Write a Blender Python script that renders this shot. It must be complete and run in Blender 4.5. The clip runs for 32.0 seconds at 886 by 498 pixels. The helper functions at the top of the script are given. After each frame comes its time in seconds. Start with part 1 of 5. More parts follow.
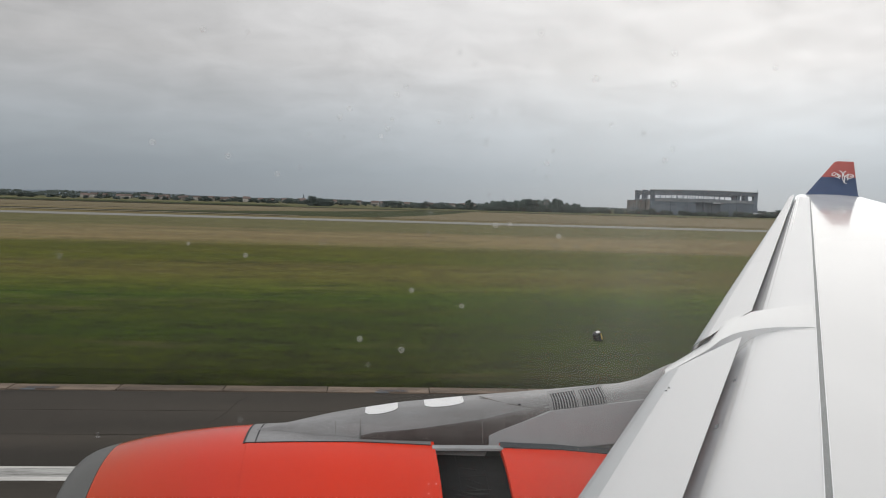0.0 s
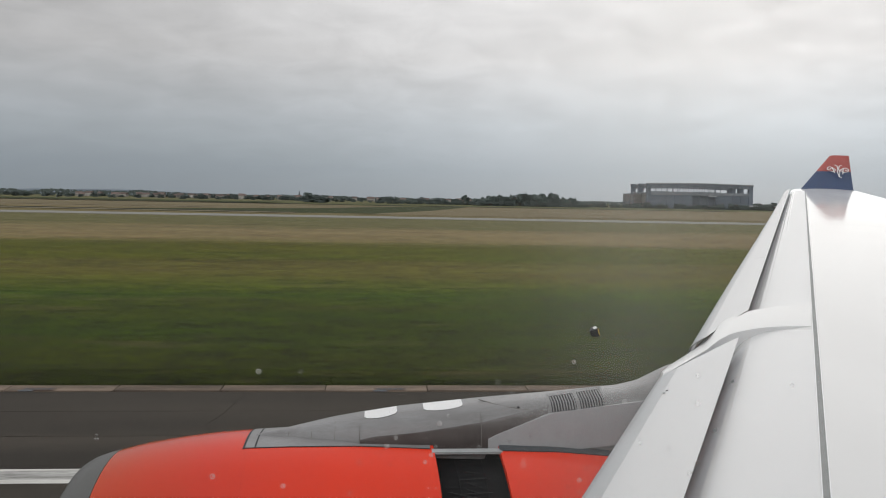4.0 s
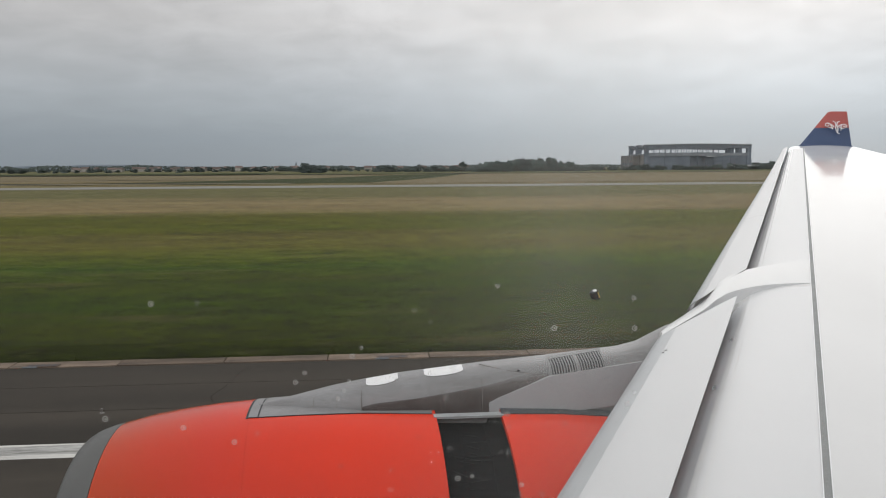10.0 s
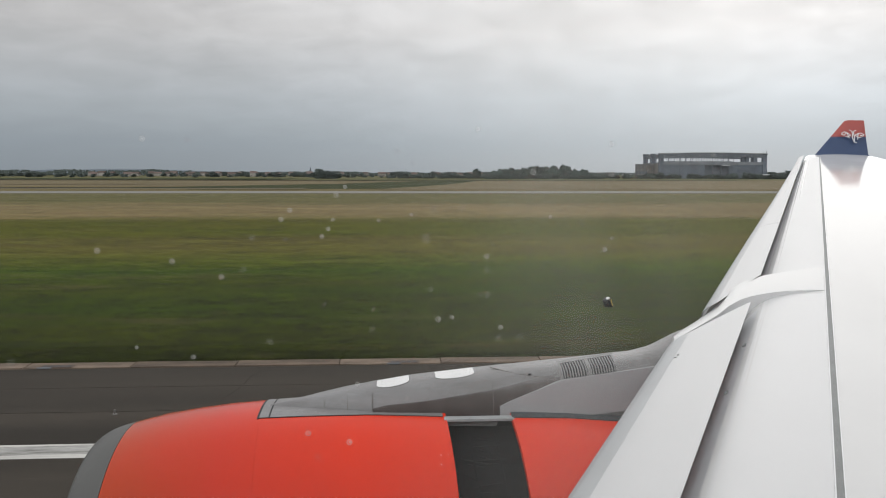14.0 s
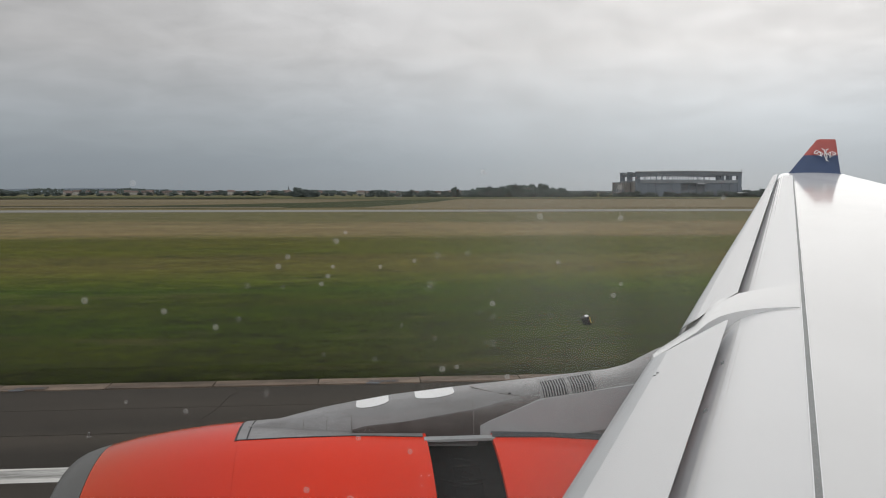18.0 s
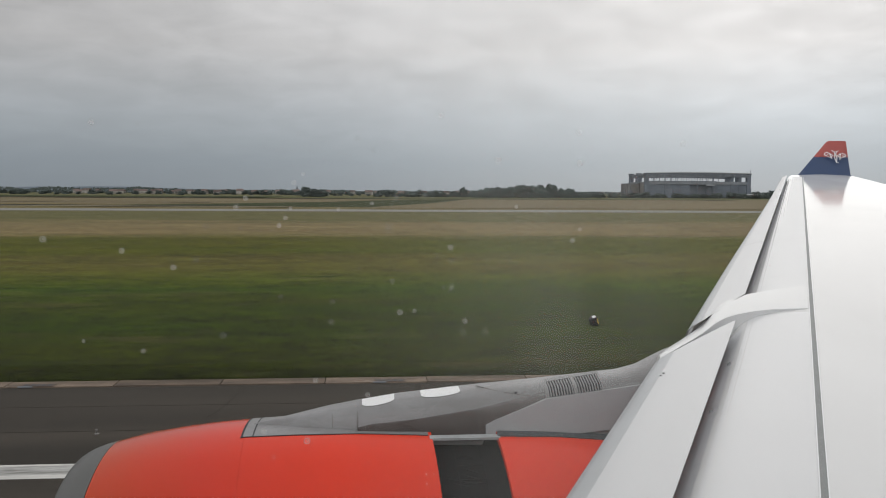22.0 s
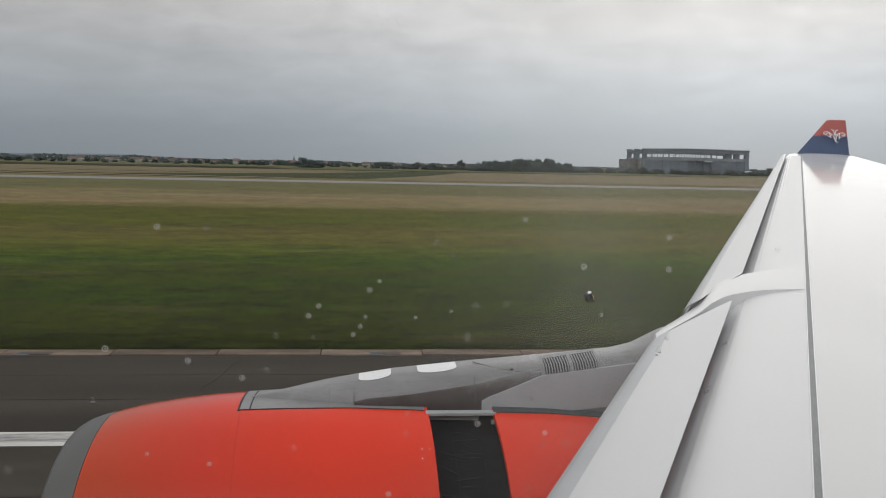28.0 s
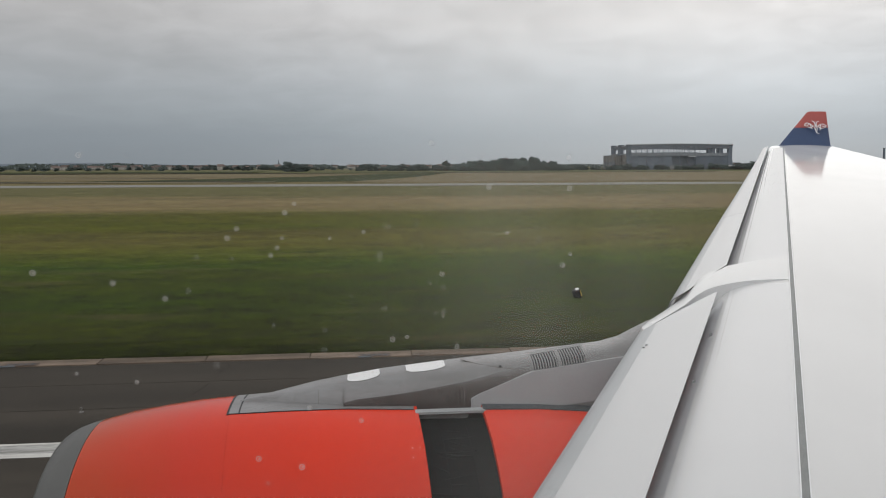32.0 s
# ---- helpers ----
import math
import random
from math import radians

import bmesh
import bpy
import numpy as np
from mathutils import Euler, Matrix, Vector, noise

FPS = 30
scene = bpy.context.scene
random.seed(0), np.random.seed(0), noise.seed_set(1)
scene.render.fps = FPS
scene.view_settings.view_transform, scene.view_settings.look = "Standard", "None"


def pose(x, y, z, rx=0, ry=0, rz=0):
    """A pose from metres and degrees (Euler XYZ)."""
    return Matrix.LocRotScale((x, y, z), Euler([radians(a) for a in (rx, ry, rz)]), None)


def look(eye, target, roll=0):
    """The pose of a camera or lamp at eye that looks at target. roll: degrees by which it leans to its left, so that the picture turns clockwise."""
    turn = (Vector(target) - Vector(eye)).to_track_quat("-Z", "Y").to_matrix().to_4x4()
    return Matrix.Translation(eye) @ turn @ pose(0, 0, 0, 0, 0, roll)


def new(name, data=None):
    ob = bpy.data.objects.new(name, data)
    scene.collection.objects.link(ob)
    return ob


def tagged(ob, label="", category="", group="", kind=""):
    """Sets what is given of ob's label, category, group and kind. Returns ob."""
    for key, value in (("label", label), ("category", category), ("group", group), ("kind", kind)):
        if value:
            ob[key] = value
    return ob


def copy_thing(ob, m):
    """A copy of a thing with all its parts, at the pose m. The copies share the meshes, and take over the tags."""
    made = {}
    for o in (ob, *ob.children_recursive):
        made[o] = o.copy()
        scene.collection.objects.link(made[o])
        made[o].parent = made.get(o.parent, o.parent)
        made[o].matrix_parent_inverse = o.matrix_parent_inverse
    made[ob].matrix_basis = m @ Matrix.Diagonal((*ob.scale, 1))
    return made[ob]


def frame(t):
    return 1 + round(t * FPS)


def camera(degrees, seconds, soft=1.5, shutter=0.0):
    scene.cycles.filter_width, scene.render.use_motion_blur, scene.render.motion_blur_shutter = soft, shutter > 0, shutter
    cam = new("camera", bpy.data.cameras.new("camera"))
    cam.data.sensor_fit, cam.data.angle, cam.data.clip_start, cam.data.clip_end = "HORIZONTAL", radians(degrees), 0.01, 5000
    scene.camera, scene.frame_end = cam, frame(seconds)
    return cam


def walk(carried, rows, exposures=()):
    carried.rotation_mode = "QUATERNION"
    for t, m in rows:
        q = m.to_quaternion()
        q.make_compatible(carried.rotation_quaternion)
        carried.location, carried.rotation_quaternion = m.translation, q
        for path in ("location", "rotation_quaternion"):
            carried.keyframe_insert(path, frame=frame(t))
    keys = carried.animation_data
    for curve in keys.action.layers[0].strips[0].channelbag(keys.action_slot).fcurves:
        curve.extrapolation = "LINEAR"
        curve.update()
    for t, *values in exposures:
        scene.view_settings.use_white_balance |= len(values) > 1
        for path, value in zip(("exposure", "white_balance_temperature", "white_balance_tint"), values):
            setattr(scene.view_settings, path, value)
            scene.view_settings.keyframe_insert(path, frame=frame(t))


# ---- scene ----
SECONDS = 32.0
cam = camera(57.64, SECONDS, soft=0.95)

# t, x, y, z, pitch, roll, yaw of the hand-held camera at the cabin window
PATH = [
    (0.0, -0.0077, -0.0003, 5.5636, -3.168, -1.608, -4.279),
    (0.5, -0.0154, 0.0017, 5.5765, -3.300, -1.928, -4.511),
    (1.0, -0.0128, 0.0053, 5.6208, -3.599, -1.046, -4.559),
    (1.5, -0.0136, 0.0160, 5.6200, -3.608, -0.818, -4.512),
    (2.0, -0.0154, -0.0022, 5.6126, -3.514, -0.771, -4.312),
    (2.5, -0.0090, 0.0077, 5.6079, -3.454, -0.326, -4.680),
    (3.0, -0.0123, -0.0014, 5.5747, -3.041, -1.843, -4.973),
    (3.5, -0.0201, -0.0082, 5.6406, -3.251, -1.114, -4.837),
    (5.5, -0.0088, -0.0009, 5.6144, -3.838, -1.604, -3.673),
    (6.0, -0.0023, -0.0173, 5.6030, -3.801, -0.401, -3.998),
    (6.5, -0.0074, -0.0091, 5.5859, -4.351, -1.436, -4.575),
    (7.0, -0.0073, -0.0032, 5.5915, -4.715, -1.568, -5.147),
    (7.5, -0.0115, 0.0065, 5.6106, -5.055, -1.969, -5.354),
    (8.0, -0.0079, 0.0022, 5.6289, -5.260, -1.526, -5.350),
    (8.5, -0.0079, -0.0014, 5.6167, -5.050, -1.217, -5.246),
    (9.0, -0.0058, -0.0162, 5.5911, -5.076, -0.973, -5.154),
    (9.5, -0.0053, 0.0029, 5.6220, -5.663, -0.285, -4.967),
    (10.0, 0.0003, 0.0066, 5.6264, -5.821, 0.369, -4.741),
    (10.5, -0.0065, -0.0010, 5.6244, -5.618, 0.910, -4.541),
    (11.0, -0.0054, 0.0017, 5.6149, -5.472, 0.539, -4.713),
    (11.5, -0.0041, 0.0088, 5.6242, -5.397, 0.088, -4.621),
    (12.0, -0.0052, 0.0015, 5.6200, -5.051, 0.928, -4.443),
    (12.5, -0.0034, -0.0008, 5.6074, -4.921, 0.547, -4.576),
    (13.0, -0.0048, -0.0060, 5.6342, -5.078, 0.076, -4.074),
    (13.5, 0.0017, -0.0048, 5.6120, -5.176, 0.057, -3.780),
    (14.0, 0.0064, -0.0023, 5.5915, -5.337, -0.102, -3.765),
    (14.5, -0.0024, 0.0047, 5.6215, -5.881, -0.662, -4.046),
    (16.5, 0.0164, -0.0089, 5.5965, -5.250, 0.259, -2.945),
    (17.0, 0.0107, 0.0014, 5.6073, -5.223, -0.438, -4.138),
    (17.5, 0.0110, 0.0042, 5.5955, -4.776, 0.264, -4.200),
    (18.0, 0.0015, 0.0050, 5.5970, -4.030, -0.004, -5.285),
    (18.5, 0.0014, 0.0140, 5.5997, -3.773, -0.057, -4.890),
    (19.0, -0.0027, 0.0086, 5.5842, -3.482, -0.152, -4.550),
    (19.5, 0.0052, 0.0020, 5.5999, -3.592, 0.265, -4.362),
    (20.0, 0.0013, -0.0007, 5.5945, -3.499, -0.131, -4.328),
    (20.5, 0.0099, -0.0015, 5.5749, -3.305, -0.169, -4.429),
    (21.0, 0.0015, 0.0074, 5.6040, -3.821, -1.317, -4.487),
    (21.5, 0.0078, -0.0075, 5.5686, -3.638, -0.477, -4.688),
    (22.0, 0.0120, 0.0030, 5.5850, -4.019, -0.320, -4.703),
    (22.5, 0.0059, -0.0106, 5.5728, -3.970, -0.669, -4.640),
    (23.0, 0.0064, 0.0029, 5.6022, -4.530, -0.722, -4.557),
    (23.5, 0.0176, -0.0064, 5.5929, -4.547, 0.021, -4.978),
    (24.0, 0.0111, -0.0070, 5.5836, -4.674, -0.634, -4.943),
    (24.5, 0.0087, 0.0003, 5.5773, -4.850, -0.778, -5.231),
    (25.0, 0.0081, 0.0062, 5.5980, -5.231, -0.091, -4.995),
    (25.5, 0.0035, -0.0105, 5.6008, -5.431, 0.117, -5.150),
    (27.5, 0.0062, 0.0023, 5.5889, -5.664, -0.720, -4.992),
    (28.0, -0.0047, 0.0156, 5.6117, -5.939, -1.164, -4.886),
    (28.5, 0.0097, 0.0034, 5.6036, -5.942, -0.660, -4.098),
    (29.0, 0.0124, 0.0038, 5.5729, -5.886, -0.360, -3.957),
    (29.5, 0.0075, 0.0071, 5.5789, -6.123, -0.407, -4.484),
    (30.0, 0.0052, -0.0003, 5.5951, -5.829, -0.133, -5.735),
    (30.5, 0.0007, -0.0130, 5.5833, -5.200, 0.153, -5.796),
    (31.0, 0.0003, -0.0009, 5.5963, -5.493, -0.262, -6.166),
    (31.5, 0.0091, -0.0097, 5.5810, -5.319, 0.039, -5.690),
    (32.0, 0.0103, 0.0033, 5.5964, -5.885, 0.198, -5.929),
]
walk(cam, [(t, pose(x, y, z, 90 + p, r, w)) for t, x, y, z, p, r, w in PATH],
     exposures=[(0.0, 0.05), (3.0, 0.02), (6.0, 0.03), (9.0, 0.06), (12.0, 0.12), (14.0, 0.13), (17.0, 0.05), (18.0, -0.06), (19.0, -0.05), (25.0, -0.05), (28.0, -0.06), (32.0, -0.08)])

# ---- world, sun ----
SUN_TURN, SUN_UP = radians(27), radians(24)
SUN_DIR = Vector((math.sin(SUN_TURN) * math.cos(SUN_UP), math.cos(SUN_TURN) * math.cos(SUN_UP), math.sin(SUN_UP)))


def build_world():
    w = bpy.data.worlds.new("overcast_sky")
    scene.world = w
    w.use_nodes = True
    nt = w.node_tree
    n, l = nt.nodes, nt.links
    n.clear()

    def math_node(op, a, b=None, clamp=False):
        m = n.new("ShaderNodeMath")
        m.operation, m.use_clamp = op, clamp
        for i, v in enumerate((a, b)):
            if v is None:
                continue
            if isinstance(v, (int, float)):
                m.inputs[i].default_value = v
            else:
                l.new(v, m.inputs[i])
        return m.outputs[0]

    tc = n.new("ShaderNodeTexCoord")
    sep = n.new("ShaderNodeSeparateXYZ")
    l.new(tc.outputs["Generated"], sep.inputs[0])
    up = math_node("MAXIMUM", sep.outputs["Z"], 0.0)
    # cloud deck: directions laid on a flat sheet overhead
    den = math_node("ADD", up, 0.20)
    u = math_node("DIVIDE", sep.outputs["X"], den)
    v = math_node("DIVIDE", sep.outputs["Y"], den)
    comb = n.new("ShaderNodeCombineXYZ")
    l.new(u, comb.inputs[0]), l.new(v, comb.inputs[1])
    big = n.new("ShaderNodeTexNoise")
    big.inputs["Scale"].default_value, big.inputs["Detail"].default_value = 0.75, 3.0
    big.inputs["Roughness"].default_value = 0.45
    l.new(comb.outputs[0], big.inputs["Vector"])
    fine = n.new("ShaderNodeTexNoise")
    fine.inputs["Scale"].default_value, fine.inputs["Detail"].default_value = 4.2, 8.0
    fine.inputs["Roughness"].default_value, fine.inputs["Distortion"].default_value = 0.55, 0.4
    l.new(comb.outputs[0], fine.inputs["Vector"])
    # brightness by height
    ramp = n.new("ShaderNodeValToRGB")
    l.new(up, ramp.inputs[0])
    cr = ramp.color_ramp
    stops = SKY_STOPS
    while len(cr.elements) < len(stops):
        cr.elements.new(0.5)
    for e, (p, c) in zip(cr.elements, stops):
        e.position, e.color = p, (*c, 1)
    # towards the veiled sun
    dot = n.new("ShaderNodeVectorMath")
    dot.operation = "DOT_PRODUCT"
    dot.inputs[1].default_value = SUN_DIR
    l.new(tc.outputs["Generated"], dot.inputs[0])
    d = math_node("MAXIMUM", dot.outputs["Value"], 0.0)
    wide = math_node("MULTIPLY", math_node("POWER", d, 8.0), SKY_WIDE)
    lift = math_node("MULTIPLY", math_node("MAXIMUM", math_node("ADD", math_node("MULTIPLY", up, -2.9), 1.52), 0.7), wide)
    # clouds modulate, stronger higher up
    cl = math_node("ADD", math_node("MULTIPLY", math_node("SUBTRACT", big.outputs["Fac"], 0.5), 0.7),
                   math_node("MULTIPLY", math_node("SUBTRACT", fine.outputs["Fac"], 0.5), 0.62))
    cl = math_node("MULTIPLY", cl, math_node("MINIMUM", math_node("MULTIPLY", up, 5.0), 0.85))
    cl = math_node("MULTIPLY", cl, math_node("ADD", 1.0, wide))
    # front-lit cloud on the side away from the sun
    away = math_node("MULTIPLY", math_node("MAXIMUM", math_node("MULTIPLY", dot.outputs["Value"], -1.0), 0.0), SKY_FRONT)
    gain = math_node("ADD", math_node("ADD", math_node("ADD", 1.0, away), lift), cl)
    mul = n.new("ShaderNodeMix")
    mul.data_type, mul.blend_type = "RGBA", "MULTIPLY"
    mul.inputs["Factor"].default_value = 1.0
    l.new(ramp.outputs[0], mul.inputs[6])
    g3 = n.new("ShaderNodeCombineXYZ")
    for i in range(3):
        l.new(gain, g3.inputs[i])
    l.new(g3.outputs[0], mul.inputs[7])
    bg = n.new("ShaderNodeBackground")
    bg.inputs["Strength"].default_value = SKY_GAIN
    l.new(mul.outputs[2], bg.inputs["Color"])
    # clear sky above the cloud, showing through faintly
    sky = n.new("ShaderNodeTexSky")
    sky.sky_type, sky.sun_disc = "NISHITA", False
    sky.sun_elevation, sky.sun_rotation = SUN_UP, SUN_TURN
    bg2 = n.new("ShaderNodeBackground")
    bg2.inputs["Strength"].default_value = 0.05
    l.new(sky.outputs[0], bg2.inputs["Color"])
    mix = n.new("ShaderNodeMixShader")
    mix.inputs[0].default_value = 0.06
    l.new(bg.outputs[0], mix.inputs[1]), l.new(bg2.outputs[0], mix.inputs[2])
    out = n.new("ShaderNodeOutputWorld")
    l.new(mix.outputs[0], out.inputs[0])


SKY_STOPS = [(0.0, (0.225, 0.262, 0.297)), (0.035, (0.252, 0.290, 0.328)), (0.09, (0.358, 0.385, 0.412)), (0.17, (0.506, 0.502, 0.503)),
             (0.30, (0.562, 0.553, 0.549)), (0.6, (0.71, 0.71, 0.71)), (1.0, (0.78, 0.78, 0.78))]
SKY_WIDE, SKY_FRONT, SKY_GAIN = 0.95, 2.8, 1.0
build_world()
sun = new("sun", bpy.data.lights.new("sun", "SUN"))
sun.data.energy, sun.data.angle, sun.data.color = 0.3, radians(42), (1.0, 0.97, 0.92)
sun.matrix_world = look((0, 0, 60), Vector((0, 0, 60)) - SUN_DIR)


# ---- materials ----
def material(name, color, rough=0.5, metal=0.0, vary=0.12, scale=3.0, fine=40.0, bump=0.0, spec=0.5, second=None, stretch=(1, 1, 1), coat=0.0):
    m = bpy.data.materials.new(name)
    m.use_nodes = True
    nt = m.node_tree
    n, l = nt.nodes, nt.links
    p = n["Principled BSDF"]
    tc = n.new("ShaderNodeTexCoord")
    mp = n.new("ShaderNodeMapping")
    mp.inputs["Scale"].default_value = stretch
    l.new(tc.outputs["Object"], mp.inputs[0])
    a, b = n.new("ShaderNodeTexNoise"), n.new("ShaderNodeTexNoise")
    for t, s in ((a, scale), (b, fine)):
        t.inputs["Scale"].default_value, t.inputs["Detail"].default_value = s, 5.0
        l.new(mp.outputs[0], t.inputs["Vector"])
    mixf = n.new("ShaderNodeMath")
    mixf.operation = "ADD"
    l.new(a.outputs["Fac"], mixf.inputs[0])
    half = n.new("ShaderNodeMath")
    half.operation, half.inputs[1].default_value = "MULTIPLY_ADD", 0.5
    half.inputs[2].default_value = -0.25
    l.new(b.outputs["Fac"], half.inputs[0])
    l.new(half.outputs[0], mixf.inputs[1])
    ramp = n.new("ShaderNodeValToRGB")
    ramp.color_ramp.elements[0].position, ramp.color_ramp.elements[1].position = 0.3, 0.7
    lo = second if second else tuple(c * (1 - vary) for c in color)
    hi = color if second else tuple(min(1, c * (1 + vary)) for c in color)
    ramp.color_ramp.elements[0].color, ramp.color_ramp.elements[1].color = (*lo, 1), (*hi, 1)
    l.new(mixf.outputs[0], ramp.inputs[0])
    l.new(ramp.outputs[0], p.inputs["Base Color"])
    rr = n.new("ShaderNodeMapRange")
    rr.inputs["To Min"].default_value, rr.inputs["To Max"].default_value = max(0.02, rough - 0.08), min(1, rough + 0.08)
    l.new(a.outputs["Fac"], rr.inputs["Value"])
    l.new(rr.outputs[0], p.inputs["Roughness"])
    p.inputs["Metallic"].default_value, p.inputs["Specular IOR Level"].default_value = metal, spec
    p.inputs["Coat Weight"].default_value = coat
    p.inputs["Coat Roughness"].default_value = 0.12
    if bump:
        bm_ = n.new("ShaderNodeBump")
        bm_.inputs["Strength"].default_value, bm_.inputs["Distance"].default_value = bump, 0.02
        l.new(b.outputs["Fac"], bm_.inputs["Height"])
        l.new(bm_.outputs[0], p.inputs["Normal"])
    return m


M = {}
M["wing"] = material("white_wing_paint", (0.76, 0.76, 0.76), 0.08, spec=0.03, vary=0.025, scale=0.6, fine=9, stretch=(1, 0.35, 1), second=(0.725, 0.725, 0.725))
M["slat"] = material("light_grey_slat_paint", (0.625, 0.63, 0.64), 0.42, vary=0.03, scale=0.8, fine=14, second=(0.585, 0.59, 0.60))
M["nose"] = material("shaded_grey_nose", (0.43, 0.445, 0.46), 0.4, vary=0.08, scale=3, fine=25)
M["gap"] = material("grey_gap_shade", (0.56, 0.57, 0.59), 0.5, vary=0.05, scale=4, fine=30)
M["fixed_le"] = material("pale_grey_leading_edge", (0.685, 0.69, 0.70), 0.36, vary=0.035, scale=1.2, fine=20, spec=0.3, second=(0.645, 0.65, 0.66))
M["seam"] = material("grey_seam_sealant", (0.205, 0.215, 0.215), 0.55, vary=0.12, scale=6, fine=60)
M["seam_edge"] = material("white_seam_edge", (0.8, 0.81, 0.82), 0.3, vary=0.03)
M["cap"] = material("off_white_cap_paint", (0.69, 0.695, 0.70), 0.3, vary=0.03, scale=1.5, fine=20, second=(0.65, 0.655, 0.66), spec=0.3)
M["rivet"] = material("dull_rivet_heads", (0.52, 0.53, 0.54), 0.5, vary=0.2)
M["joint"] = material("dark_joint", (0.035, 0.035, 0.04), 0.7)
M["cowl_joint"] = material("dark_red_joint", (0.55, 0.036, 0.016), 0.6)
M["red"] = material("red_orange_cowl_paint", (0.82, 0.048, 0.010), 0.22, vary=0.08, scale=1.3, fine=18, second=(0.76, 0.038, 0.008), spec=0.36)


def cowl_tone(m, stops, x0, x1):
    """Ground reflection and lens shading painted in: red drifts to darker orange at intake."""
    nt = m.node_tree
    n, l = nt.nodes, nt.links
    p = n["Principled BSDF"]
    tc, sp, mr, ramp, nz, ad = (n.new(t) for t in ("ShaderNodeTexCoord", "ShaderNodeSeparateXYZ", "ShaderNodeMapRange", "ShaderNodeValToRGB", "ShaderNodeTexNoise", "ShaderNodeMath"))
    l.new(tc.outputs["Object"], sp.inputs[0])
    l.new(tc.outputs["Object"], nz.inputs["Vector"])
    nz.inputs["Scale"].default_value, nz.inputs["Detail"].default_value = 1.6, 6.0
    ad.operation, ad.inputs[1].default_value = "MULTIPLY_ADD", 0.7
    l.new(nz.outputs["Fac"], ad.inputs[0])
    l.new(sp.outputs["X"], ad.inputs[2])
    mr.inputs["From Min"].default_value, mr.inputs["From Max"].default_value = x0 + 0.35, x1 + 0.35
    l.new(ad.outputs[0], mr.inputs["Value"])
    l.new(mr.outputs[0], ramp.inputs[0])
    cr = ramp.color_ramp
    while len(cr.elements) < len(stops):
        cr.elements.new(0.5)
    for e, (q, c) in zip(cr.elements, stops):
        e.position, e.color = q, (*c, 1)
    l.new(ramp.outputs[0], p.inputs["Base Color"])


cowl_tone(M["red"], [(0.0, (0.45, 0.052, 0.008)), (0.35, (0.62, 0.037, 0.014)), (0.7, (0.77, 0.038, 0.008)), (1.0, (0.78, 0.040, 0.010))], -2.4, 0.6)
M["lip"] = material("grey_lip_metal", (0.115, 0.116, 0.112), 0.42, metal=0.3, vary=0.08, scale=2, fine=25)
M["pylon"] = material("grey_pylon_paint", (0.265, 0.265, 0.27), 0.4, vary=0.1, scale=4, fine=30, second=(0.195, 0.19, 0.19), stretch=(0.5, 1, 2))
M["apron"] = material("pale_grey_fairing", (0.37, 0.375, 0.385), 0.42, vary=0.06, scale=3, fine=30)
M["white"] = material("white_patch_paint", (0.8, 0.8, 0.8), 0.35, vary=0.04)
M["rail"] = material("grey_white_rail", (0.38, 0.395, 0.40), 0.4, vary=0.12, scale=8)
M["dark"] = material("black_cascade_grid", (0.014, 0.014, 0.0155), 0.7, scale=5, fine=22, second=(0.005, 0.005, 0.006), stretch=(1, 5, 5), spec=0.15)
M["dark2"] = material("dark_grey_cascade", (0.019, 0.019, 0.021), 0.7, vary=0.3, scale=9, fine=60, spec=0.15)
M["link"] = material("worn_grey_link_metal", (0.042, 0.042, 0.044), 0.45, metal=0.4, vary=0.4, scale=12, fine=60)
M["rust"] = material("rusty_brown_iron", (0.075, 0.05, 0.036), 0.75, vary=0.35, scale=6, fine=40)
M["slot"] = material("shaded_blue_grey_seal", (0.055, 0.062, 0.070), 0.6, vary=0.2, scale=8)
M["vent"] = material("brown_grey_vent", (0.16, 0.15, 0.14), 0.5, vary=0.2, scale=20)
M["blue"] = material("dark_blue_winglet_paint", (0.026, 0.052, 0.125), 0.35, vary=0.06)
M["wred"] = material("red_winglet_paint", (0.36, 0.072, 0.062), 0.35, vary=0.08)
M["cabin"] = material("cream_cabin_panel", (0.55, 0.53, 0.5), 0.6, vary=0.05)
M["cabin_floor"] = material("dark_blue_carpet", (0.03, 0.035, 0.06), 0.9, vary=0.2, fine=200)
M["asphalt"] = material("grey_brown_asphalt", (0.064, 0.055, 0.0445), 0.92, vary=0.2, scale=0.5, fine=14, bump=0.3, second=(0.030, 0.026, 0.021), stretch=(0.1, 1, 1), spec=0.2)
M["paint"] = material("worn_white_marking", (0.52, 0.52, 0.5), 0.8, vary=0.2, scale=2.0, fine=12, second=(0.14, 0.135, 0.125), stretch=(0.3, 2.2, 1))
M["paint_fresh"] = material("white_marking", (0.60, 0.59, 0.56), 0.8, vary=0.1, scale=1.5, fine=12, second=(0.44, 0.43, 0.41), stretch=(0.3, 2.0, 1))
M["kerb"] = material("sandy_concrete", (0.215, 0.164, 0.124), 0.95, vary=0.2, scale=1.1, fine=14, bump=0.4, second=(0.10, 0.08, 0.064), spec=0.2, stretch=(0.5, 1.5, 1))
M["taxi"] = material("pale_concrete_taxiway", (0.225, 0.22, 0.205), 0.95, vary=0.15, scale=0.05, fine=1.0, spec=0.15, stretch=(0.1, 1, 1))
# hangar concrete and steel carry blue distance haze and backlit dark in their colour
M["concrete"] = material("weathered_grey_concrete", (0.172, 0.188, 0.204), 0.85, vary=0.2, scale=0.06, fine=0.7)
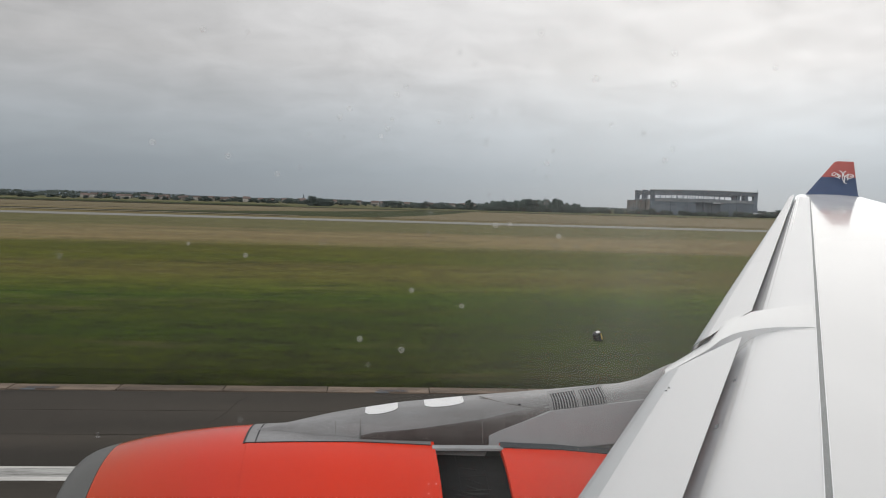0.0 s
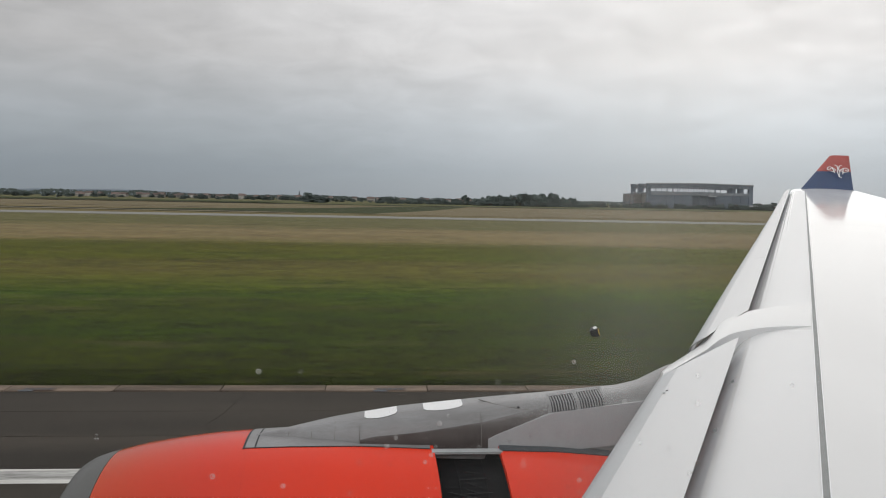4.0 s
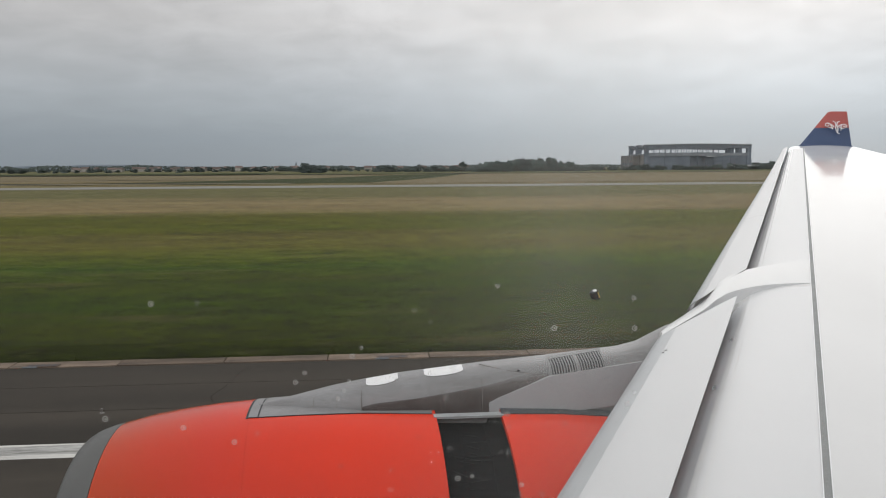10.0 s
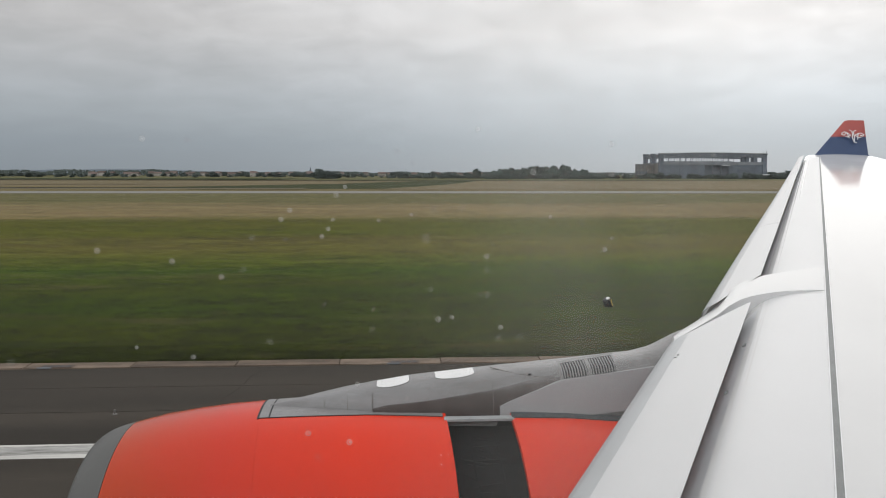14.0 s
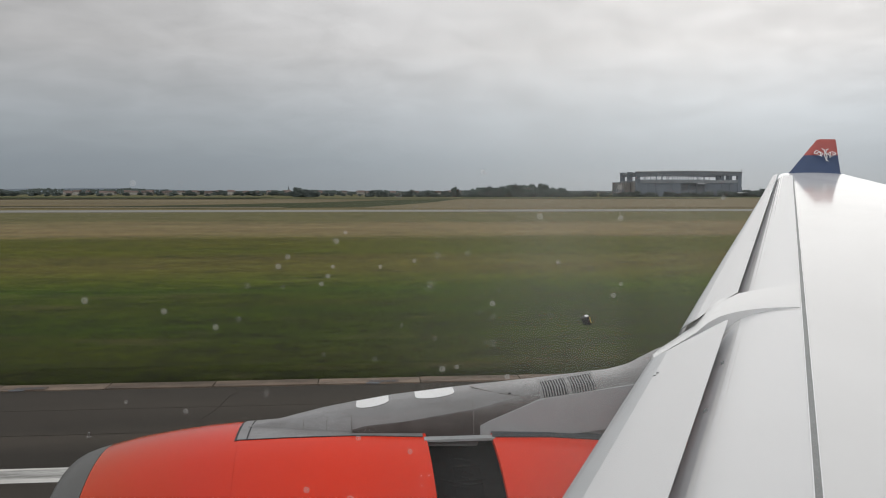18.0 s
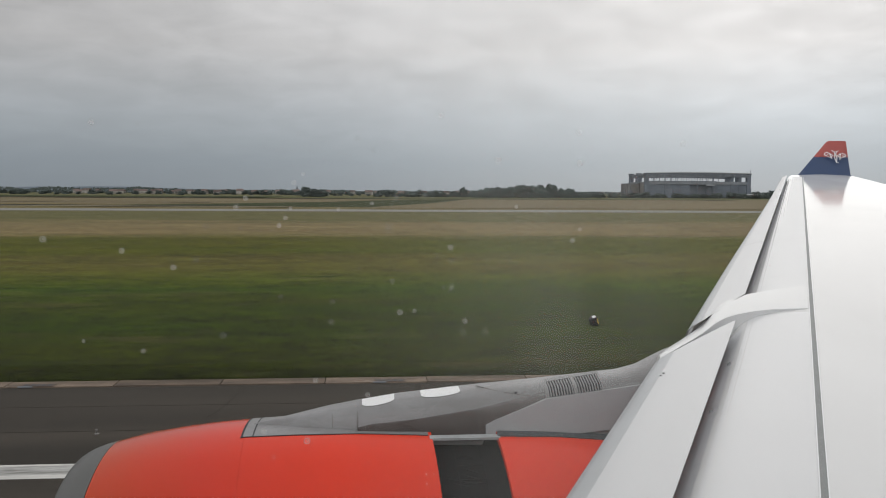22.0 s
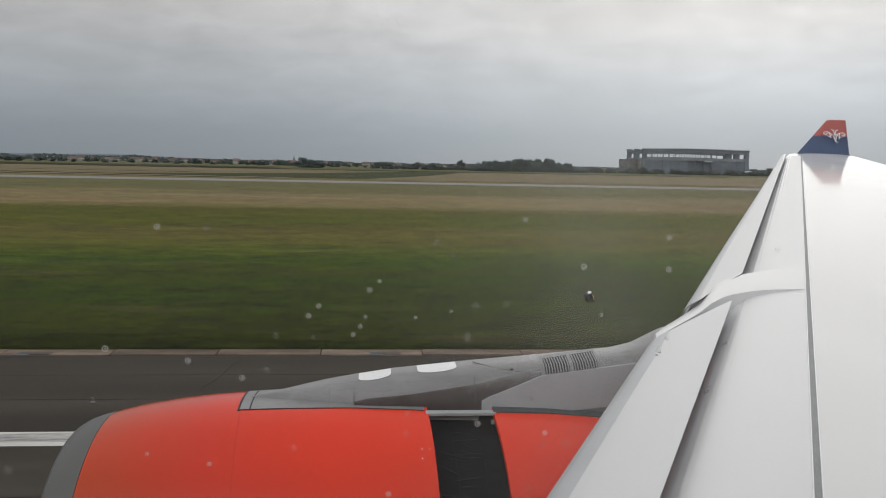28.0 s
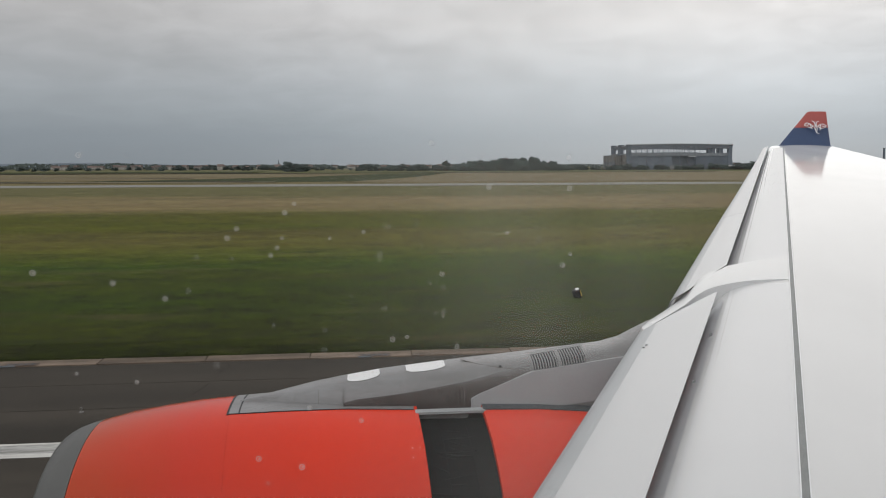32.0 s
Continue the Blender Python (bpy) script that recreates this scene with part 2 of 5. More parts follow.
M["concrete_dark"] = material("backlit_hazy_concrete", (0.108, 0.126, 0.150), 0.85, vary=0.25, scale=0.05, fine=0.6)
M["brick"] = material("pale_brick_infill", (0.165, 0.155, 0.148), 0.85, vary=0.25, scale=0.06, fine=0.8)
M["steel"] = material("dark_roof_steel", (0.100, 0.114, 0.132), 0.6, vary=0.2, scale=0.1)
M["roofwhite"] = material("pale_sheet_roof", (0.36, 0.37, 0.38), 0.5, vary=0.1, scale=0.1)
M["plaster"] = material("pale_house_plaster", (0.27, 0.255, 0.23), 0.85, vary=0.15, scale=0.2)
M["tile"] = material("faded_roof_tiles", (0.115, 0.085, 0.075), 0.8, vary=0.25, scale=0.3)
M["bark"] = material("brown_bark", (0.09, 0.07, 0.05), 0.9, vary=0.3, scale=2)
M["yellow"] = material("yellow_marker_paint", (0.6, 0.42, 0.04), 0.5)
M["foot_tone"] = material("dark_grey_foot_panel", (0.098, 0.084, 0.080), 0.24, vary=0.2, scale=5, fine=30, second=(0.060, 0.048, 0.045))


def foot_fade(m, top_color):
    """Dark tone that thins out towards an uneven upper edge rising along the pylon."""
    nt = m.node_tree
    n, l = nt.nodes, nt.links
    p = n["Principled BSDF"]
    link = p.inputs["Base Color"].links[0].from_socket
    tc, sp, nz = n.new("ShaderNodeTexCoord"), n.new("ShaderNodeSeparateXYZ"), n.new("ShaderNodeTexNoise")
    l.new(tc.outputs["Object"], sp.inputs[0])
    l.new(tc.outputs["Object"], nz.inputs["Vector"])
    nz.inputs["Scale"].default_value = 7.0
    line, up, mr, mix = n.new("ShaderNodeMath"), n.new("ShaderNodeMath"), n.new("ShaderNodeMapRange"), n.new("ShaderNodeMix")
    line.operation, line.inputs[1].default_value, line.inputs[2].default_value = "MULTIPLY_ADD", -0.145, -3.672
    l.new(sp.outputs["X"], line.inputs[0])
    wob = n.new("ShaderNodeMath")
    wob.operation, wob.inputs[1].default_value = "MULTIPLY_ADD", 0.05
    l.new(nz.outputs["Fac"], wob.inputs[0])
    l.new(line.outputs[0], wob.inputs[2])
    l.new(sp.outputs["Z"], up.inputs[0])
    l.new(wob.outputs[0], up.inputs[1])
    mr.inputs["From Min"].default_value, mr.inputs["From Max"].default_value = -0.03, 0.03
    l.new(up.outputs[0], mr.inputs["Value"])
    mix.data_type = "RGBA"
    mix.inputs[7].default_value = (*top_color, 1)
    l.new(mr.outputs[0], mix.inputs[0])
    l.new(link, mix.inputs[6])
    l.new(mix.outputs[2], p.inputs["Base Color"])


foot_fade(M["foot_tone"], (0.23, 0.228, 0.23))
M["mark"] = material("faint_grey_placard", (0.5, 0.5, 0.51), 0.5)
M["crack"] = material("tar_filled_crack", (0.031, 0.027, 0.023), 0.95, spec=0.05)
# blue distance haze is mixed into the colour of the wooded hills
M["hill"] = material("haze_blue_hill_woods", (0.12, 0.15, 0.18), 0.95, vary=0.15, scale=0.004, fine=0.03)


def foliage(name, c1, c2):
    m = material(name, c1, 0.75, vary=0.2, scale=0.6, fine=4, second=c2, spec=0.2)
    nt = m.node_tree
    p = nt.nodes["Principled BSDF"]
    link = p.inputs["Base Color"].links[0].from_socket
    oi = nt.nodes.new("ShaderNodeObjectInfo")
    mr = nt.nodes.new("ShaderNodeMapRange")
    mr.inputs["To Min"].default_value, mr.inputs["To Max"].default_value = 0.7, 1.3
    nt.links.new(oi.outputs["Random"], mr.inputs["Value"])
    hs = nt.nodes.new("ShaderNodeHueSaturation")
    nt.links.new(mr.outputs[0], hs.inputs["Value"])
    nt.links.new(link, hs.inputs["Color"])
    nt.links.new(hs.outputs[0], p.inputs["Base Color"])
    return m


def per_piece(m, lo, hi):
    """Vary a material's lightness from piece to piece."""
    nt = m.node_tree
    p = nt.nodes["Principled BSDF"]
    link = p.inputs["Base Color"].links[0].from_socket
    oi, mr, hs = nt.nodes.new("ShaderNodeObjectInfo"), nt.nodes.new("ShaderNodeMapRange"), nt.nodes.new("ShaderNodeHueSaturation")
    mr.inputs["To Min"].default_value, mr.inputs["To Max"].default_value = lo, hi
    nt.links.new(oi.outputs["Random"], mr.inputs["Value"])
    nt.links.new(mr.outputs[0], hs.inputs["Value"])
    nt.links.new(link, hs.inputs["Color"])
    nt.links.new(hs.outputs[0], p.inputs["Base Color"])


per_piece(M["kerb"], 0.7, 1.25)
per_piece(M["plaster"], 0.6, 1.3)
per_piece(M["tile"], 0.7, 1.3)
# blue distance haze is put into the leaf and scrub greens
M["leaf"] = foliage("hazy_green_leaves", (0.126, 0.156, 0.142), (0.088, 0.114, 0.106))
M["hedge"] = foliage("hazy_scrub", (0.110, 0.132, 0.122), (0.080, 0.098, 0.092))


def ground_material():
    m = bpy.data.materials.new("airfield_grass")
    m.use_nodes = True
    nt = m.node_tree
    n, l = nt.nodes, nt.links
    p = n["Principled BSDF"]
    p.inputs["Roughness"].default_value, p.inputs["Specular IOR Level"].default_value = 0.9, 0.12
    tc = n.new("ShaderNodeTexCoord")
    sep = n.new("ShaderNodeSeparateXYZ")
    l.new(tc.outputs["Object"], sep.inputs[0])

    def noise_tex(scale, stretch, detail=4.0, rough=0.55):
        mp = n.new("ShaderNodeMapping")
        mp.inputs["Scale"].default_value = stretch
        l.new(tc.outputs["Object"], mp.inputs[0])
        t = n.new("ShaderNodeTexNoise")
        t.inputs["Scale"].default_value, t.inputs["Detail"].default_value, t.inputs["Roughness"].default_value = scale, detail, rough
        l.new(mp.outputs[0], t.inputs["Vector"])
        return t.outputs["Fac"]

    def mth(op, a, b, clamp=False):
        q = n.new("ShaderNodeMath")
        q.operation, q.use_clamp = op, clamp
        for i, v in enumerate((a, b)):
            if isinstance(v, (int, float)):
                q.inputs[i].default_value = v
            else:
                l.new(v, q.inputs[i])
        return q.outputs[0]

    y = sep.outputs["Y"]
    edge = mth("MULTIPLY", mth("SUBTRACT", noise_tex(0.05, (0.25, 1, 1)), 0.5), 0.16)
    ly = mth("ADD", mth("DIVIDE", mth("LOGARITHM", mth("MAXIMUM", y, 10.0), 10.0), 4.0), mth("MULTIPLY", edge, 0.16))
    ramp = n.new("ShaderNodeValToRGB")
    l.new(ly, ramp.inputs[0])
    cr = ramp.color_ramp
    while len(cr.elements) < len(GROUND_BANDS):
        cr.elements.new(0.5)
    for e, (dist, c) in zip(cr.elements, GROUND_BANDS):
        e.position, e.color = math.log10(dist) / 4, (*c, 1)
    # clumps and tufts
    v1 = noise_tex(0.12, (0.22, 1, 1), 6.0, 0.6)
    v2 = noise_tex(1.0, (0.55, 1, 1), 6.0, 0.68)
    v3 = noise_tex(3.5, (0.6, 1, 1), 5.0, 0.7)
    v4 = noise_tex(0.42, (0.5, 1, 1), 7.0, 0.7)
    v5 = noise_tex(0.36, (0.4, 1, 1), 7.0, 0.68)
    val = 0.0
    for tex, amount in ((v1, 1.2), (v5, 1.5), (v2, 2.7), (v3, 3.0)):
        val = mth("ADD", mth("MULTIPLY", mth("SUBTRACT", tex, 0.5), amount), val)
    hs = n.new("ShaderNodeHueSaturation")
    l.new(mth("MAXIMUM", mth("ADD", val, 1.14), 0.25), hs.inputs["Value"])
    l.new(ramp.outputs[0], hs.inputs["Color"])
    hue = noise_tex(0.2, (0.2, 1, 1), 5.0, 0.6)
    l.new(mth("ADD", mth("MULTIPLY", mth("SUBTRACT", hue, 0.5), 0.09), 0.497), hs.inputs["Hue"])
    hs.inputs["Saturation"].default_value = 1.16
    # dry straw showing through
    dry = n.new("ShaderNodeMix")
    dry.data_type = "RGBA"
    dry.inputs[7].default_value = (0.135, 0.105, 0.048, 1)
    pale = noise_tex(0.3, (0.25, 1, 1), 6.0, 0.65)
    l.new(mth("MULTIPLY", mth("SUBTRACT", pale, 0.555), 2.2, True), dry.inputs[0])
    l.new(hs.outputs[0], dry.inputs[6])
    # darker tussocks
    dark = n.new("ShaderNodeMix")
    dark.data_type = "RGBA"
    dark.inputs[7].default_value = (0.009, 0.012, 0.004, 1)
    l.new(mth("MULTIPLY", mth("MULTIPLY", mth("SUBTRACT", v4, 0.53), 6.0, True), 0.55), dark.inputs[0])
    l.new(dry.outputs[2], dark.inputs[6])
    # small bare and strawy patches among the tussocks
    bare = n.new("ShaderNodeMix")
    bare.data_type = "RGBA"
    bare.inputs[7].default_value = (0.082, 0.066, 0.034, 1)
    spots = noise_tex(0.75, (0.45, 1, 1), 7.0, 0.7)
    l.new(mth("MULTIPLY", mth("MULTIPLY", mth("SUBTRACT", spots, 0.58), 5.0, True), 0.55), bare.inputs[0])
    l.new(dark.outputs[2], bare.inputs[6])
    l.new(bare.outputs[2], p.inputs["Base Color"])
    bp = n.new("ShaderNodeBump")
    bp.inputs["Strength"].default_value, bp.inputs["Distance"].default_value = 0.6, 0.08
    l.new(v2, bp.inputs["Height"])
    l.new(bp.outputs[0], p.inputs["Normal"])
    return m


# bands from 106 m outwards hold some distance haze in their colour
GROUND_BANDS = [(24, (0.0165, 0.0215, 0.0034)), (30, (0.0225, 0.0310, 0.0040)), (41, (0.0270, 0.0395, 0.0046)), (47, (0.039, 0.060, 0.0075)), (53, (0.053, 0.063, 0.011)), (60, (0.074, 0.069, 0.018)), (70, (0.078, 0.071, 0.020)),
                (76, (0.054, 0.060, 0.008)), (98, (0.060, 0.063, 0.010)), (106, (0.148, 0.120, 0.062)), (140, (0.160, 0.130, 0.072)), (165, (0.092, 0.088, 0.040)), (240, (0.100, 0.094, 0.046)),
                (300, (0.145, 0.120, 0.062)), (520, (0.155, 0.126, 0.068)), (700, (0.07, 0.075, 0.03)), (1100, (0.09, 0.09, 0.045))]
M["grass"] = ground_material()
M["straw"] = material("dry_straw_field", (0.185, 0.150, 0.088), 0.95, scale=0.01, fine=0.1, second=(0.135, 0.112, 0.062), spec=0.1)
M["crop"] = material("dull_green_field", (0.04, 0.05, 0.016), 0.95, scale=0.01, fine=0.1, second=(0.032, 0.04, 0.013), spec=0.1)
M["track"] = material("pale_dirt_track", (0.20, 0.175, 0.12), 0.95, scale=0.02, fine=0.2, second=(0.15, 0.125, 0.08), spec=0.1)
M["ditch"] = material("dark_ditch_grass", (0.016, 0.018, 0.009), 0.95, scale=0.02, fine=0.2, spec=0.1)


# ---- building helpers ----
def part(name, bm, mat, parent=None, label=""):
    me = bpy.data.meshes.new(name)
    bmesh.ops.recalc_face_normals(bm, faces=bm.faces)
    bm.to_mesh(me)
    bm.free()
    me.materials.append(M[mat] if isinstance(mat, str) else mat)
    ob = new(name, me)
    if parent is not None:
        ob.parent = parent
    if label:
        tagged(ob, label)
    return ob


def smooth(ob, angle=35):
    me = ob.data
    for f in me.polygons:
        f.use_smooth = True
    me.set_sharp_from_angle(angle=radians(angle))
    return ob


def thing(name, label, category, group="", kind="", at=(0, 0, 0)):
    ob = new(name)
    ob.location = at
    return tagged(ob, label, category, group, kind)


def add_box(bm, lo, hi, m=None):
    vs = [bm.verts.new((x, y, z)) for x in (lo[0], hi[0]) for y in (lo[1], hi[1]) for z in (lo[2], hi[2])]
    for q in ((0, 1, 3, 2), (4, 6, 7, 5), (0, 4, 5, 1), (2, 3, 7, 6), (0, 2, 6, 4), (1, 5, 7, 3)):
        bm.faces.new([vs[i] for i in q])
    if m is not None:
        bmesh.ops.transform(bm, matrix=m, verts=vs)
    return vs


def box(lo, hi):
    bm = bmesh.new()
    add_box(bm, lo, hi)
    return bm


def soft_box(lo, hi, r):
    bm = box(lo, hi)
    bmesh.ops.bevel(bm, geom=bm.edges[:], offset=r, segments=2, affect="EDGES")
    return bm


def loft(rings, caps=True, closed=True):
    bm = bmesh.new()
    rows = [[bm.verts.new(p) for p in ring] for ring in rings]
    k = len(rows[0])
    for a, b in zip(rows, rows[1:]):
        for i in range(k if closed else k - 1):
            j = (i + 1) % k
            bm.faces.new((a[i], a[j], b[j], b[i]))
    if caps and closed:
        bm.faces.new(rows[0][::-1])
        bm.faces.new(rows[-1])
    return bm


def plate(outline, depth):
    """A flat plate from an outline of 3D points, given thickness along depth."""
    return loft([outline, [tuple(Vector(p) + Vector(depth)) for p in outline]])


def toe(x):
    """The nacelle's stations lie slightly askew to the flight axis."""
    return lerp(x, [(-3.0, 0.0), (-2.2, 0.0), (-1.1, 0.05), (0.44, 0.075), (5.0, 0.08)])


def spin(profile, yc, zc, a0=0.0, a1=360.0, steps=96):
    """Surface of revolution about the axis along x at (yc, zc); profile of (x, r); angles from straight up towards -y."""
    full = abs(a1 - a0) >= 359.9
    rings = []
    count = steps if full else steps + 1
    for i in range(count):
        a = radians(a0 + (a1 - a0) * i / steps)
        rings.append([(x + toe(x) * r * math.sin(a), yc - r * math.sin(a), zc + r * math.cos(a)) for x, r in profile])
    if full:
        rings.append(rings[0])
    bm = loft(rings, caps=False, closed=False)
    if full:
        bmesh.ops.remove_doubles(bm, verts=bm.verts[:], dist=1e-5)
    return bm


def lerp(x, pts):
    for (x0, y0), (x1, y1) in zip(pts, pts[1:]):
        if x <= x1:
            break
    return y0 + (y1 - y0) * (x - x0) / (x1 - x0)

# ---- the ground ----
def build_ground():
    bm = bmesh.new()
    rs = [0, 24, 40, 70, 120, 250, 500, 1000, 2000, 3500, 4900]
    c = bm.verts.new((0, 0, -0.03))
    prev = None
    for r in rs[1:]:
        ring = [bm.verts.new((r * math.cos(a * math.pi / 24), r * math.sin(a * math.pi / 24), -0.03)) for a in range(48)]
        for i in range(48):
            j = (i + 1) % 48
            if prev:
                bm.faces.new((prev[i], ring[i], ring[j], prev[j]))
            else:
                bm.faces.new((c, ring[i], ring[j]))
        prev = ring
    g = part("ground", bm, "grass")
    tagged(g, "flat airfield of mown green and dry brown grass", "ground", kind="structure")
    rw = part("runway", box((-1500, -26, -0.25), (1500, 23.33, 0.0)), "asphalt")
    tagged(rw, "wide grey-brown asphalt runway with faint tyre streaks", "runway", kind="structure")
    part("edge_stripe", box((-600, 15.85, -0.02), (600, 16.7, 0.004)), "paint", rw, "worn white painted edge line")
    for ya, yb in ((15.86, 16.06), (16.60, 16.69)):
        part("fresh_line", box((-600, ya, -0.02), (600, yb, 0.0065)), "paint_fresh", rw, "brighter repainted border of the edge line")
    rnd = random.Random(14)
    for x0 in (-41, -29, -17.5, -3.9, 1.5, 13, 27, 46):
        pts, x, y = [], x0, 23.3
        while y > 12:
            pts.append((x, y))
            x += rnd.uniform(-0.22, 0.16)
            y -= rnd.uniform(0.25, 0.6)
        w = 0.008
        part("crack", loft([[(px - w, py, 0.0), (px - w, py, 0.003), (px + w, py, 0.003), (px + w, py, 0.0)] for px, py in pts]), "crack", rw, "dark crack in the asphalt")
    for y, w in ((21.2, 0.012), (19.0, 0.015), (13.4, 0.015)):
        part("paving_joint", box((-500, y - w, -0.01), (500, y + w, 0.0025)), "crack", rw, "long paving joint")
    tx = part("taxiway", box((-2200, 232, -0.25), (2200, 258, 0.03)), "taxi")
    tagged(tx, "pale concrete taxiway parallel to the runway", "taxiway", kind="structure")
    fields = [("straw", [(-900, 430), (-95, 352), (-40, 430), (20, 600), (-200, 760), (-1100, 800)], "dry straw-coloured field beyond the taxiway"),
              ("crop", [(-150, 300), (-60, 286), (0, 302), (28, 400), (70, 640), (20, 600), (-30, 440), (-90, 340)], "dull green field wedge beyond the taxiway"),
              ("straw", [(-6, 284), (520, 284), (900, 700), (240, 720), (72, 640), (26, 400)], "dry straw-coloured field beyond the taxiway"),
              ("ditch", [(-420, 352), (-200, 338), (-40, 312), (-40, 301), (-200, 316), (-420, 328)], "dark ditch line between the fields"),
              ("track", [(-420, 328), (-200, 316), (-30, 300), (-30, 286), (-200, 298), (-420, 309)], "pale dirt track along the ditch"),
              ("track", [(-520, 452), (-80, 408), (-80, 396), (-520, 438)], "pale strip of stubble between fields"),
              ("ditch", [(-1200, 650), (300, 640), (300, 690), (-1200, 705)], "dark strip of rough grass beyond the fields"),
              ("crop", [(-1400, 730), (-100, 730), (-100, 900), (-1400, 920)], "dull green field before the village")]
    for order, (mat, outline, label) in enumerate(fields):
        level = 0.02 + 0.03 * order
        bm = bmesh.new()
        ring = []
        for (xa, ya), (xb, yb) in zip(outline, outline[1:] + outline[:1]):
            for i in range(10):
                q = i / 10
                ring.append(bm.verts.new((xa + (xb - xa) * q + rnd.uniform(-1, 1), ya + (yb - ya) * q + rnd.uniform(-1.2, 1.2) * (0.4 if mat == "track" else 1.0), level)))
        bm.faces.new(ring)
        fd = part("field", bm, mat)
        tagged(fd, label, "field", kind="structure")
    return rw


runway = build_ground()


# ---- the airliner ----
def z0(y):
    return 4.41 + 0.0921 * (y - 7.18)


def x_slat(y):
    return 1.55 + 0.549 * (y - 3.91)


def x_seam(y):
    return 2.34 + 0.5393 * (y - 3.91)


def x_tail(y):
    return 11.0 + 0.296 * (y - 7.5) if y > 7.5 else 11.0 + 0.1 * (y - 7.5)


airliner = thing("airliner", "white twin-engine airliner wing with red engine standing on the runway", "aircraft")


def wing_ring(y):
    xs, xp, xt, z = x_slat(y), x_seam(y), x_tail(y), z0(y)
    c = xt - xp
    k = lerp(y, [(0, 1.0), (8, 1.0), (27.5, 0.55)])
    up = [(xs - 0.10 * k, -0.42), (xs - 0.11 * k, -0.30), (xs - 0.07 * k, -0.20), (xs + 0.0 * k, -0.125), (xs + 0.07 * k, -0.082), (xs + 0.15 * k, -0.049),
          (xs + 0.25 * k, -0.023), (xs + 0.37 * k, -0.008), (xs + 0.50 * k, -0.002), (xp, 0.0)]
    up += [(xp + c * q, c * h) for q, h in ((0.12, 0.006), (0.3, 0.010), (0.5, 0.009), (0.7, 0.002), (0.88, -0.008), (1.0, -0.018))]
    lo = [(xp + c * q, c * h - 0.03) for q, h in ((1.0, -0.020), (0.8, -0.03), (0.5, -0.075), (0.25, -0.10), (0.05, -0.09))]
    return [(x, y, z + h) for x, h in up + lo]


def build_wing():
    ys = [0.2, 1.5, 3, 4.5, 6, 7, 7.8, 8.6, 10, 12, 14, 16, 18, 20, 22, 24, 25.5, 26.6, 27.2, 27.45]
    w = smooth(part("wing", loft([wing_ring(y) for y in ys]), "wing", airliner, "glossy white painted wing skin"), 40)
    # sealed joint that runs along the span, with pale edges
    ring = []
    for y in (0.6, 5, 10, 15, 20, 26.2):
        x, z = x_seam(y), z0(y)
        ring.append([(x - 0.036, y, z - 0.01), (x - 0.036, y, z + 0.005), (x + 0.004, y, z + 0.006), (x + 0.004, y, z - 0.01)])
    part("seam_strip", loft(ring), "seam", w, "grey sealed joint along the wing")
    for off in (-0.040, 0.008):
        ring = []
        for y in (0.6, 5, 10, 15, 20, 26.2):
            x, z = x_seam(y) + off, z0(y)
            ring.append([(x - 0.004, y, z - 0.01), (x - 0.0035, y, z + 0.008), (x + 0.0035, y, z + 0.008), (x + 0.004, y, z - 0.01)])
        part("seam_edge", loft(ring), "seam_edge", w)
    # strip of the fixed nose under the slats' trailing edge, gap shade in its grey
    for ya, yb, reach in ((0.4, 7.2, 0.06), (8.4, 26.8, 0.03)):
        rows = []
        for i in range(13):
            y = ya + (yb - ya) * i / 12
            xs, z, k = x_slat(y), z0(y), lerp(y, [(0, 1.0), (8, 1.0), (27.5, 0.55)])
            prof = [(-0.115, -0.30), (-0.075, -0.200), (-0.035, -0.160), (0.0, -0.122), (0.02, -0.110), (reach, lerp(reach, [(0.0, -0.122), (0.07, -0.079), (0.15, -0.046)]))]
            rows.append([(xs + u * k, y, z + h + 0.003) for u, h in prof])
        smooth(part("nose_strip", loft(rows, caps=False, closed=False), "gap", w, "blue-grey strip under the slats, gap shade in its colour"), 60)
    # fixed leading-edge skins, panel by panel, with rows of rivets near the seam
    cuts = [0.8, 7.5, 9.35, 12.4, 15.8, 19.2, 22.6, 26.3]
    for order, (ya, yb) in enumerate(zip(cuts, cuts[1:])):
        rows = []
        for i in range(13):
            y = ya + 0.004 + (yb - ya - 0.008) * i / 12
            slant = 0.22 if order >= 1 else 0.0
            row = []
            for q in (0.0, 0.12, 0.26, 0.42, 0.6, 0.8, 1.0):
                yy = y + slant * (q - 0.5) * (0.4 if 0 < i < 12 else 1.0)
                k = lerp(yy, [(0, 1.0), (8, 1.0), (27.5, 0.55)])
                first, last = 0.10 * k, x_seam(yy) - 0.046 - x_slat(yy)
                u = first + (last - first) * q
                h = lerp(u / k, [(0.0, -0.125), (0.07, -0.082), (0.15, -0.049), (0.25, -0.023), (0.37, -0.008), (0.50, -0.002), (2.0, 0.0)])
                row.append((x_slat(yy) + u, yy, z0(yy) + h + 0.0022))
            rows.append(row)
        smooth(part("leading_edge_skin", loft(rows, caps=False, closed=False), "fixed_le", w, "pale grey fixed leading-edge skin"), 60)
    bm = bmesh.new()
    for i in range(150):
        y = 2.2 + i * 0.06
        for u in (x_seam(y) - 0.085, x_slat(y) + 0.27):
            z = z0(y) + (0.0024 if u > x_slat(y) + 0.4 else -0.0165)
            bm.faces.new([bm.verts.new((u + 0.0035 * math.cos(a * math.pi / 3), y + 0.0035 * math.sin(a * math.pi / 3), z + 0.0012)) for a in range(6)])
    tagged(part("rivet_rows", bm, "rivet", w, "faint rows of rivet heads along the skin"), kind="stuff")
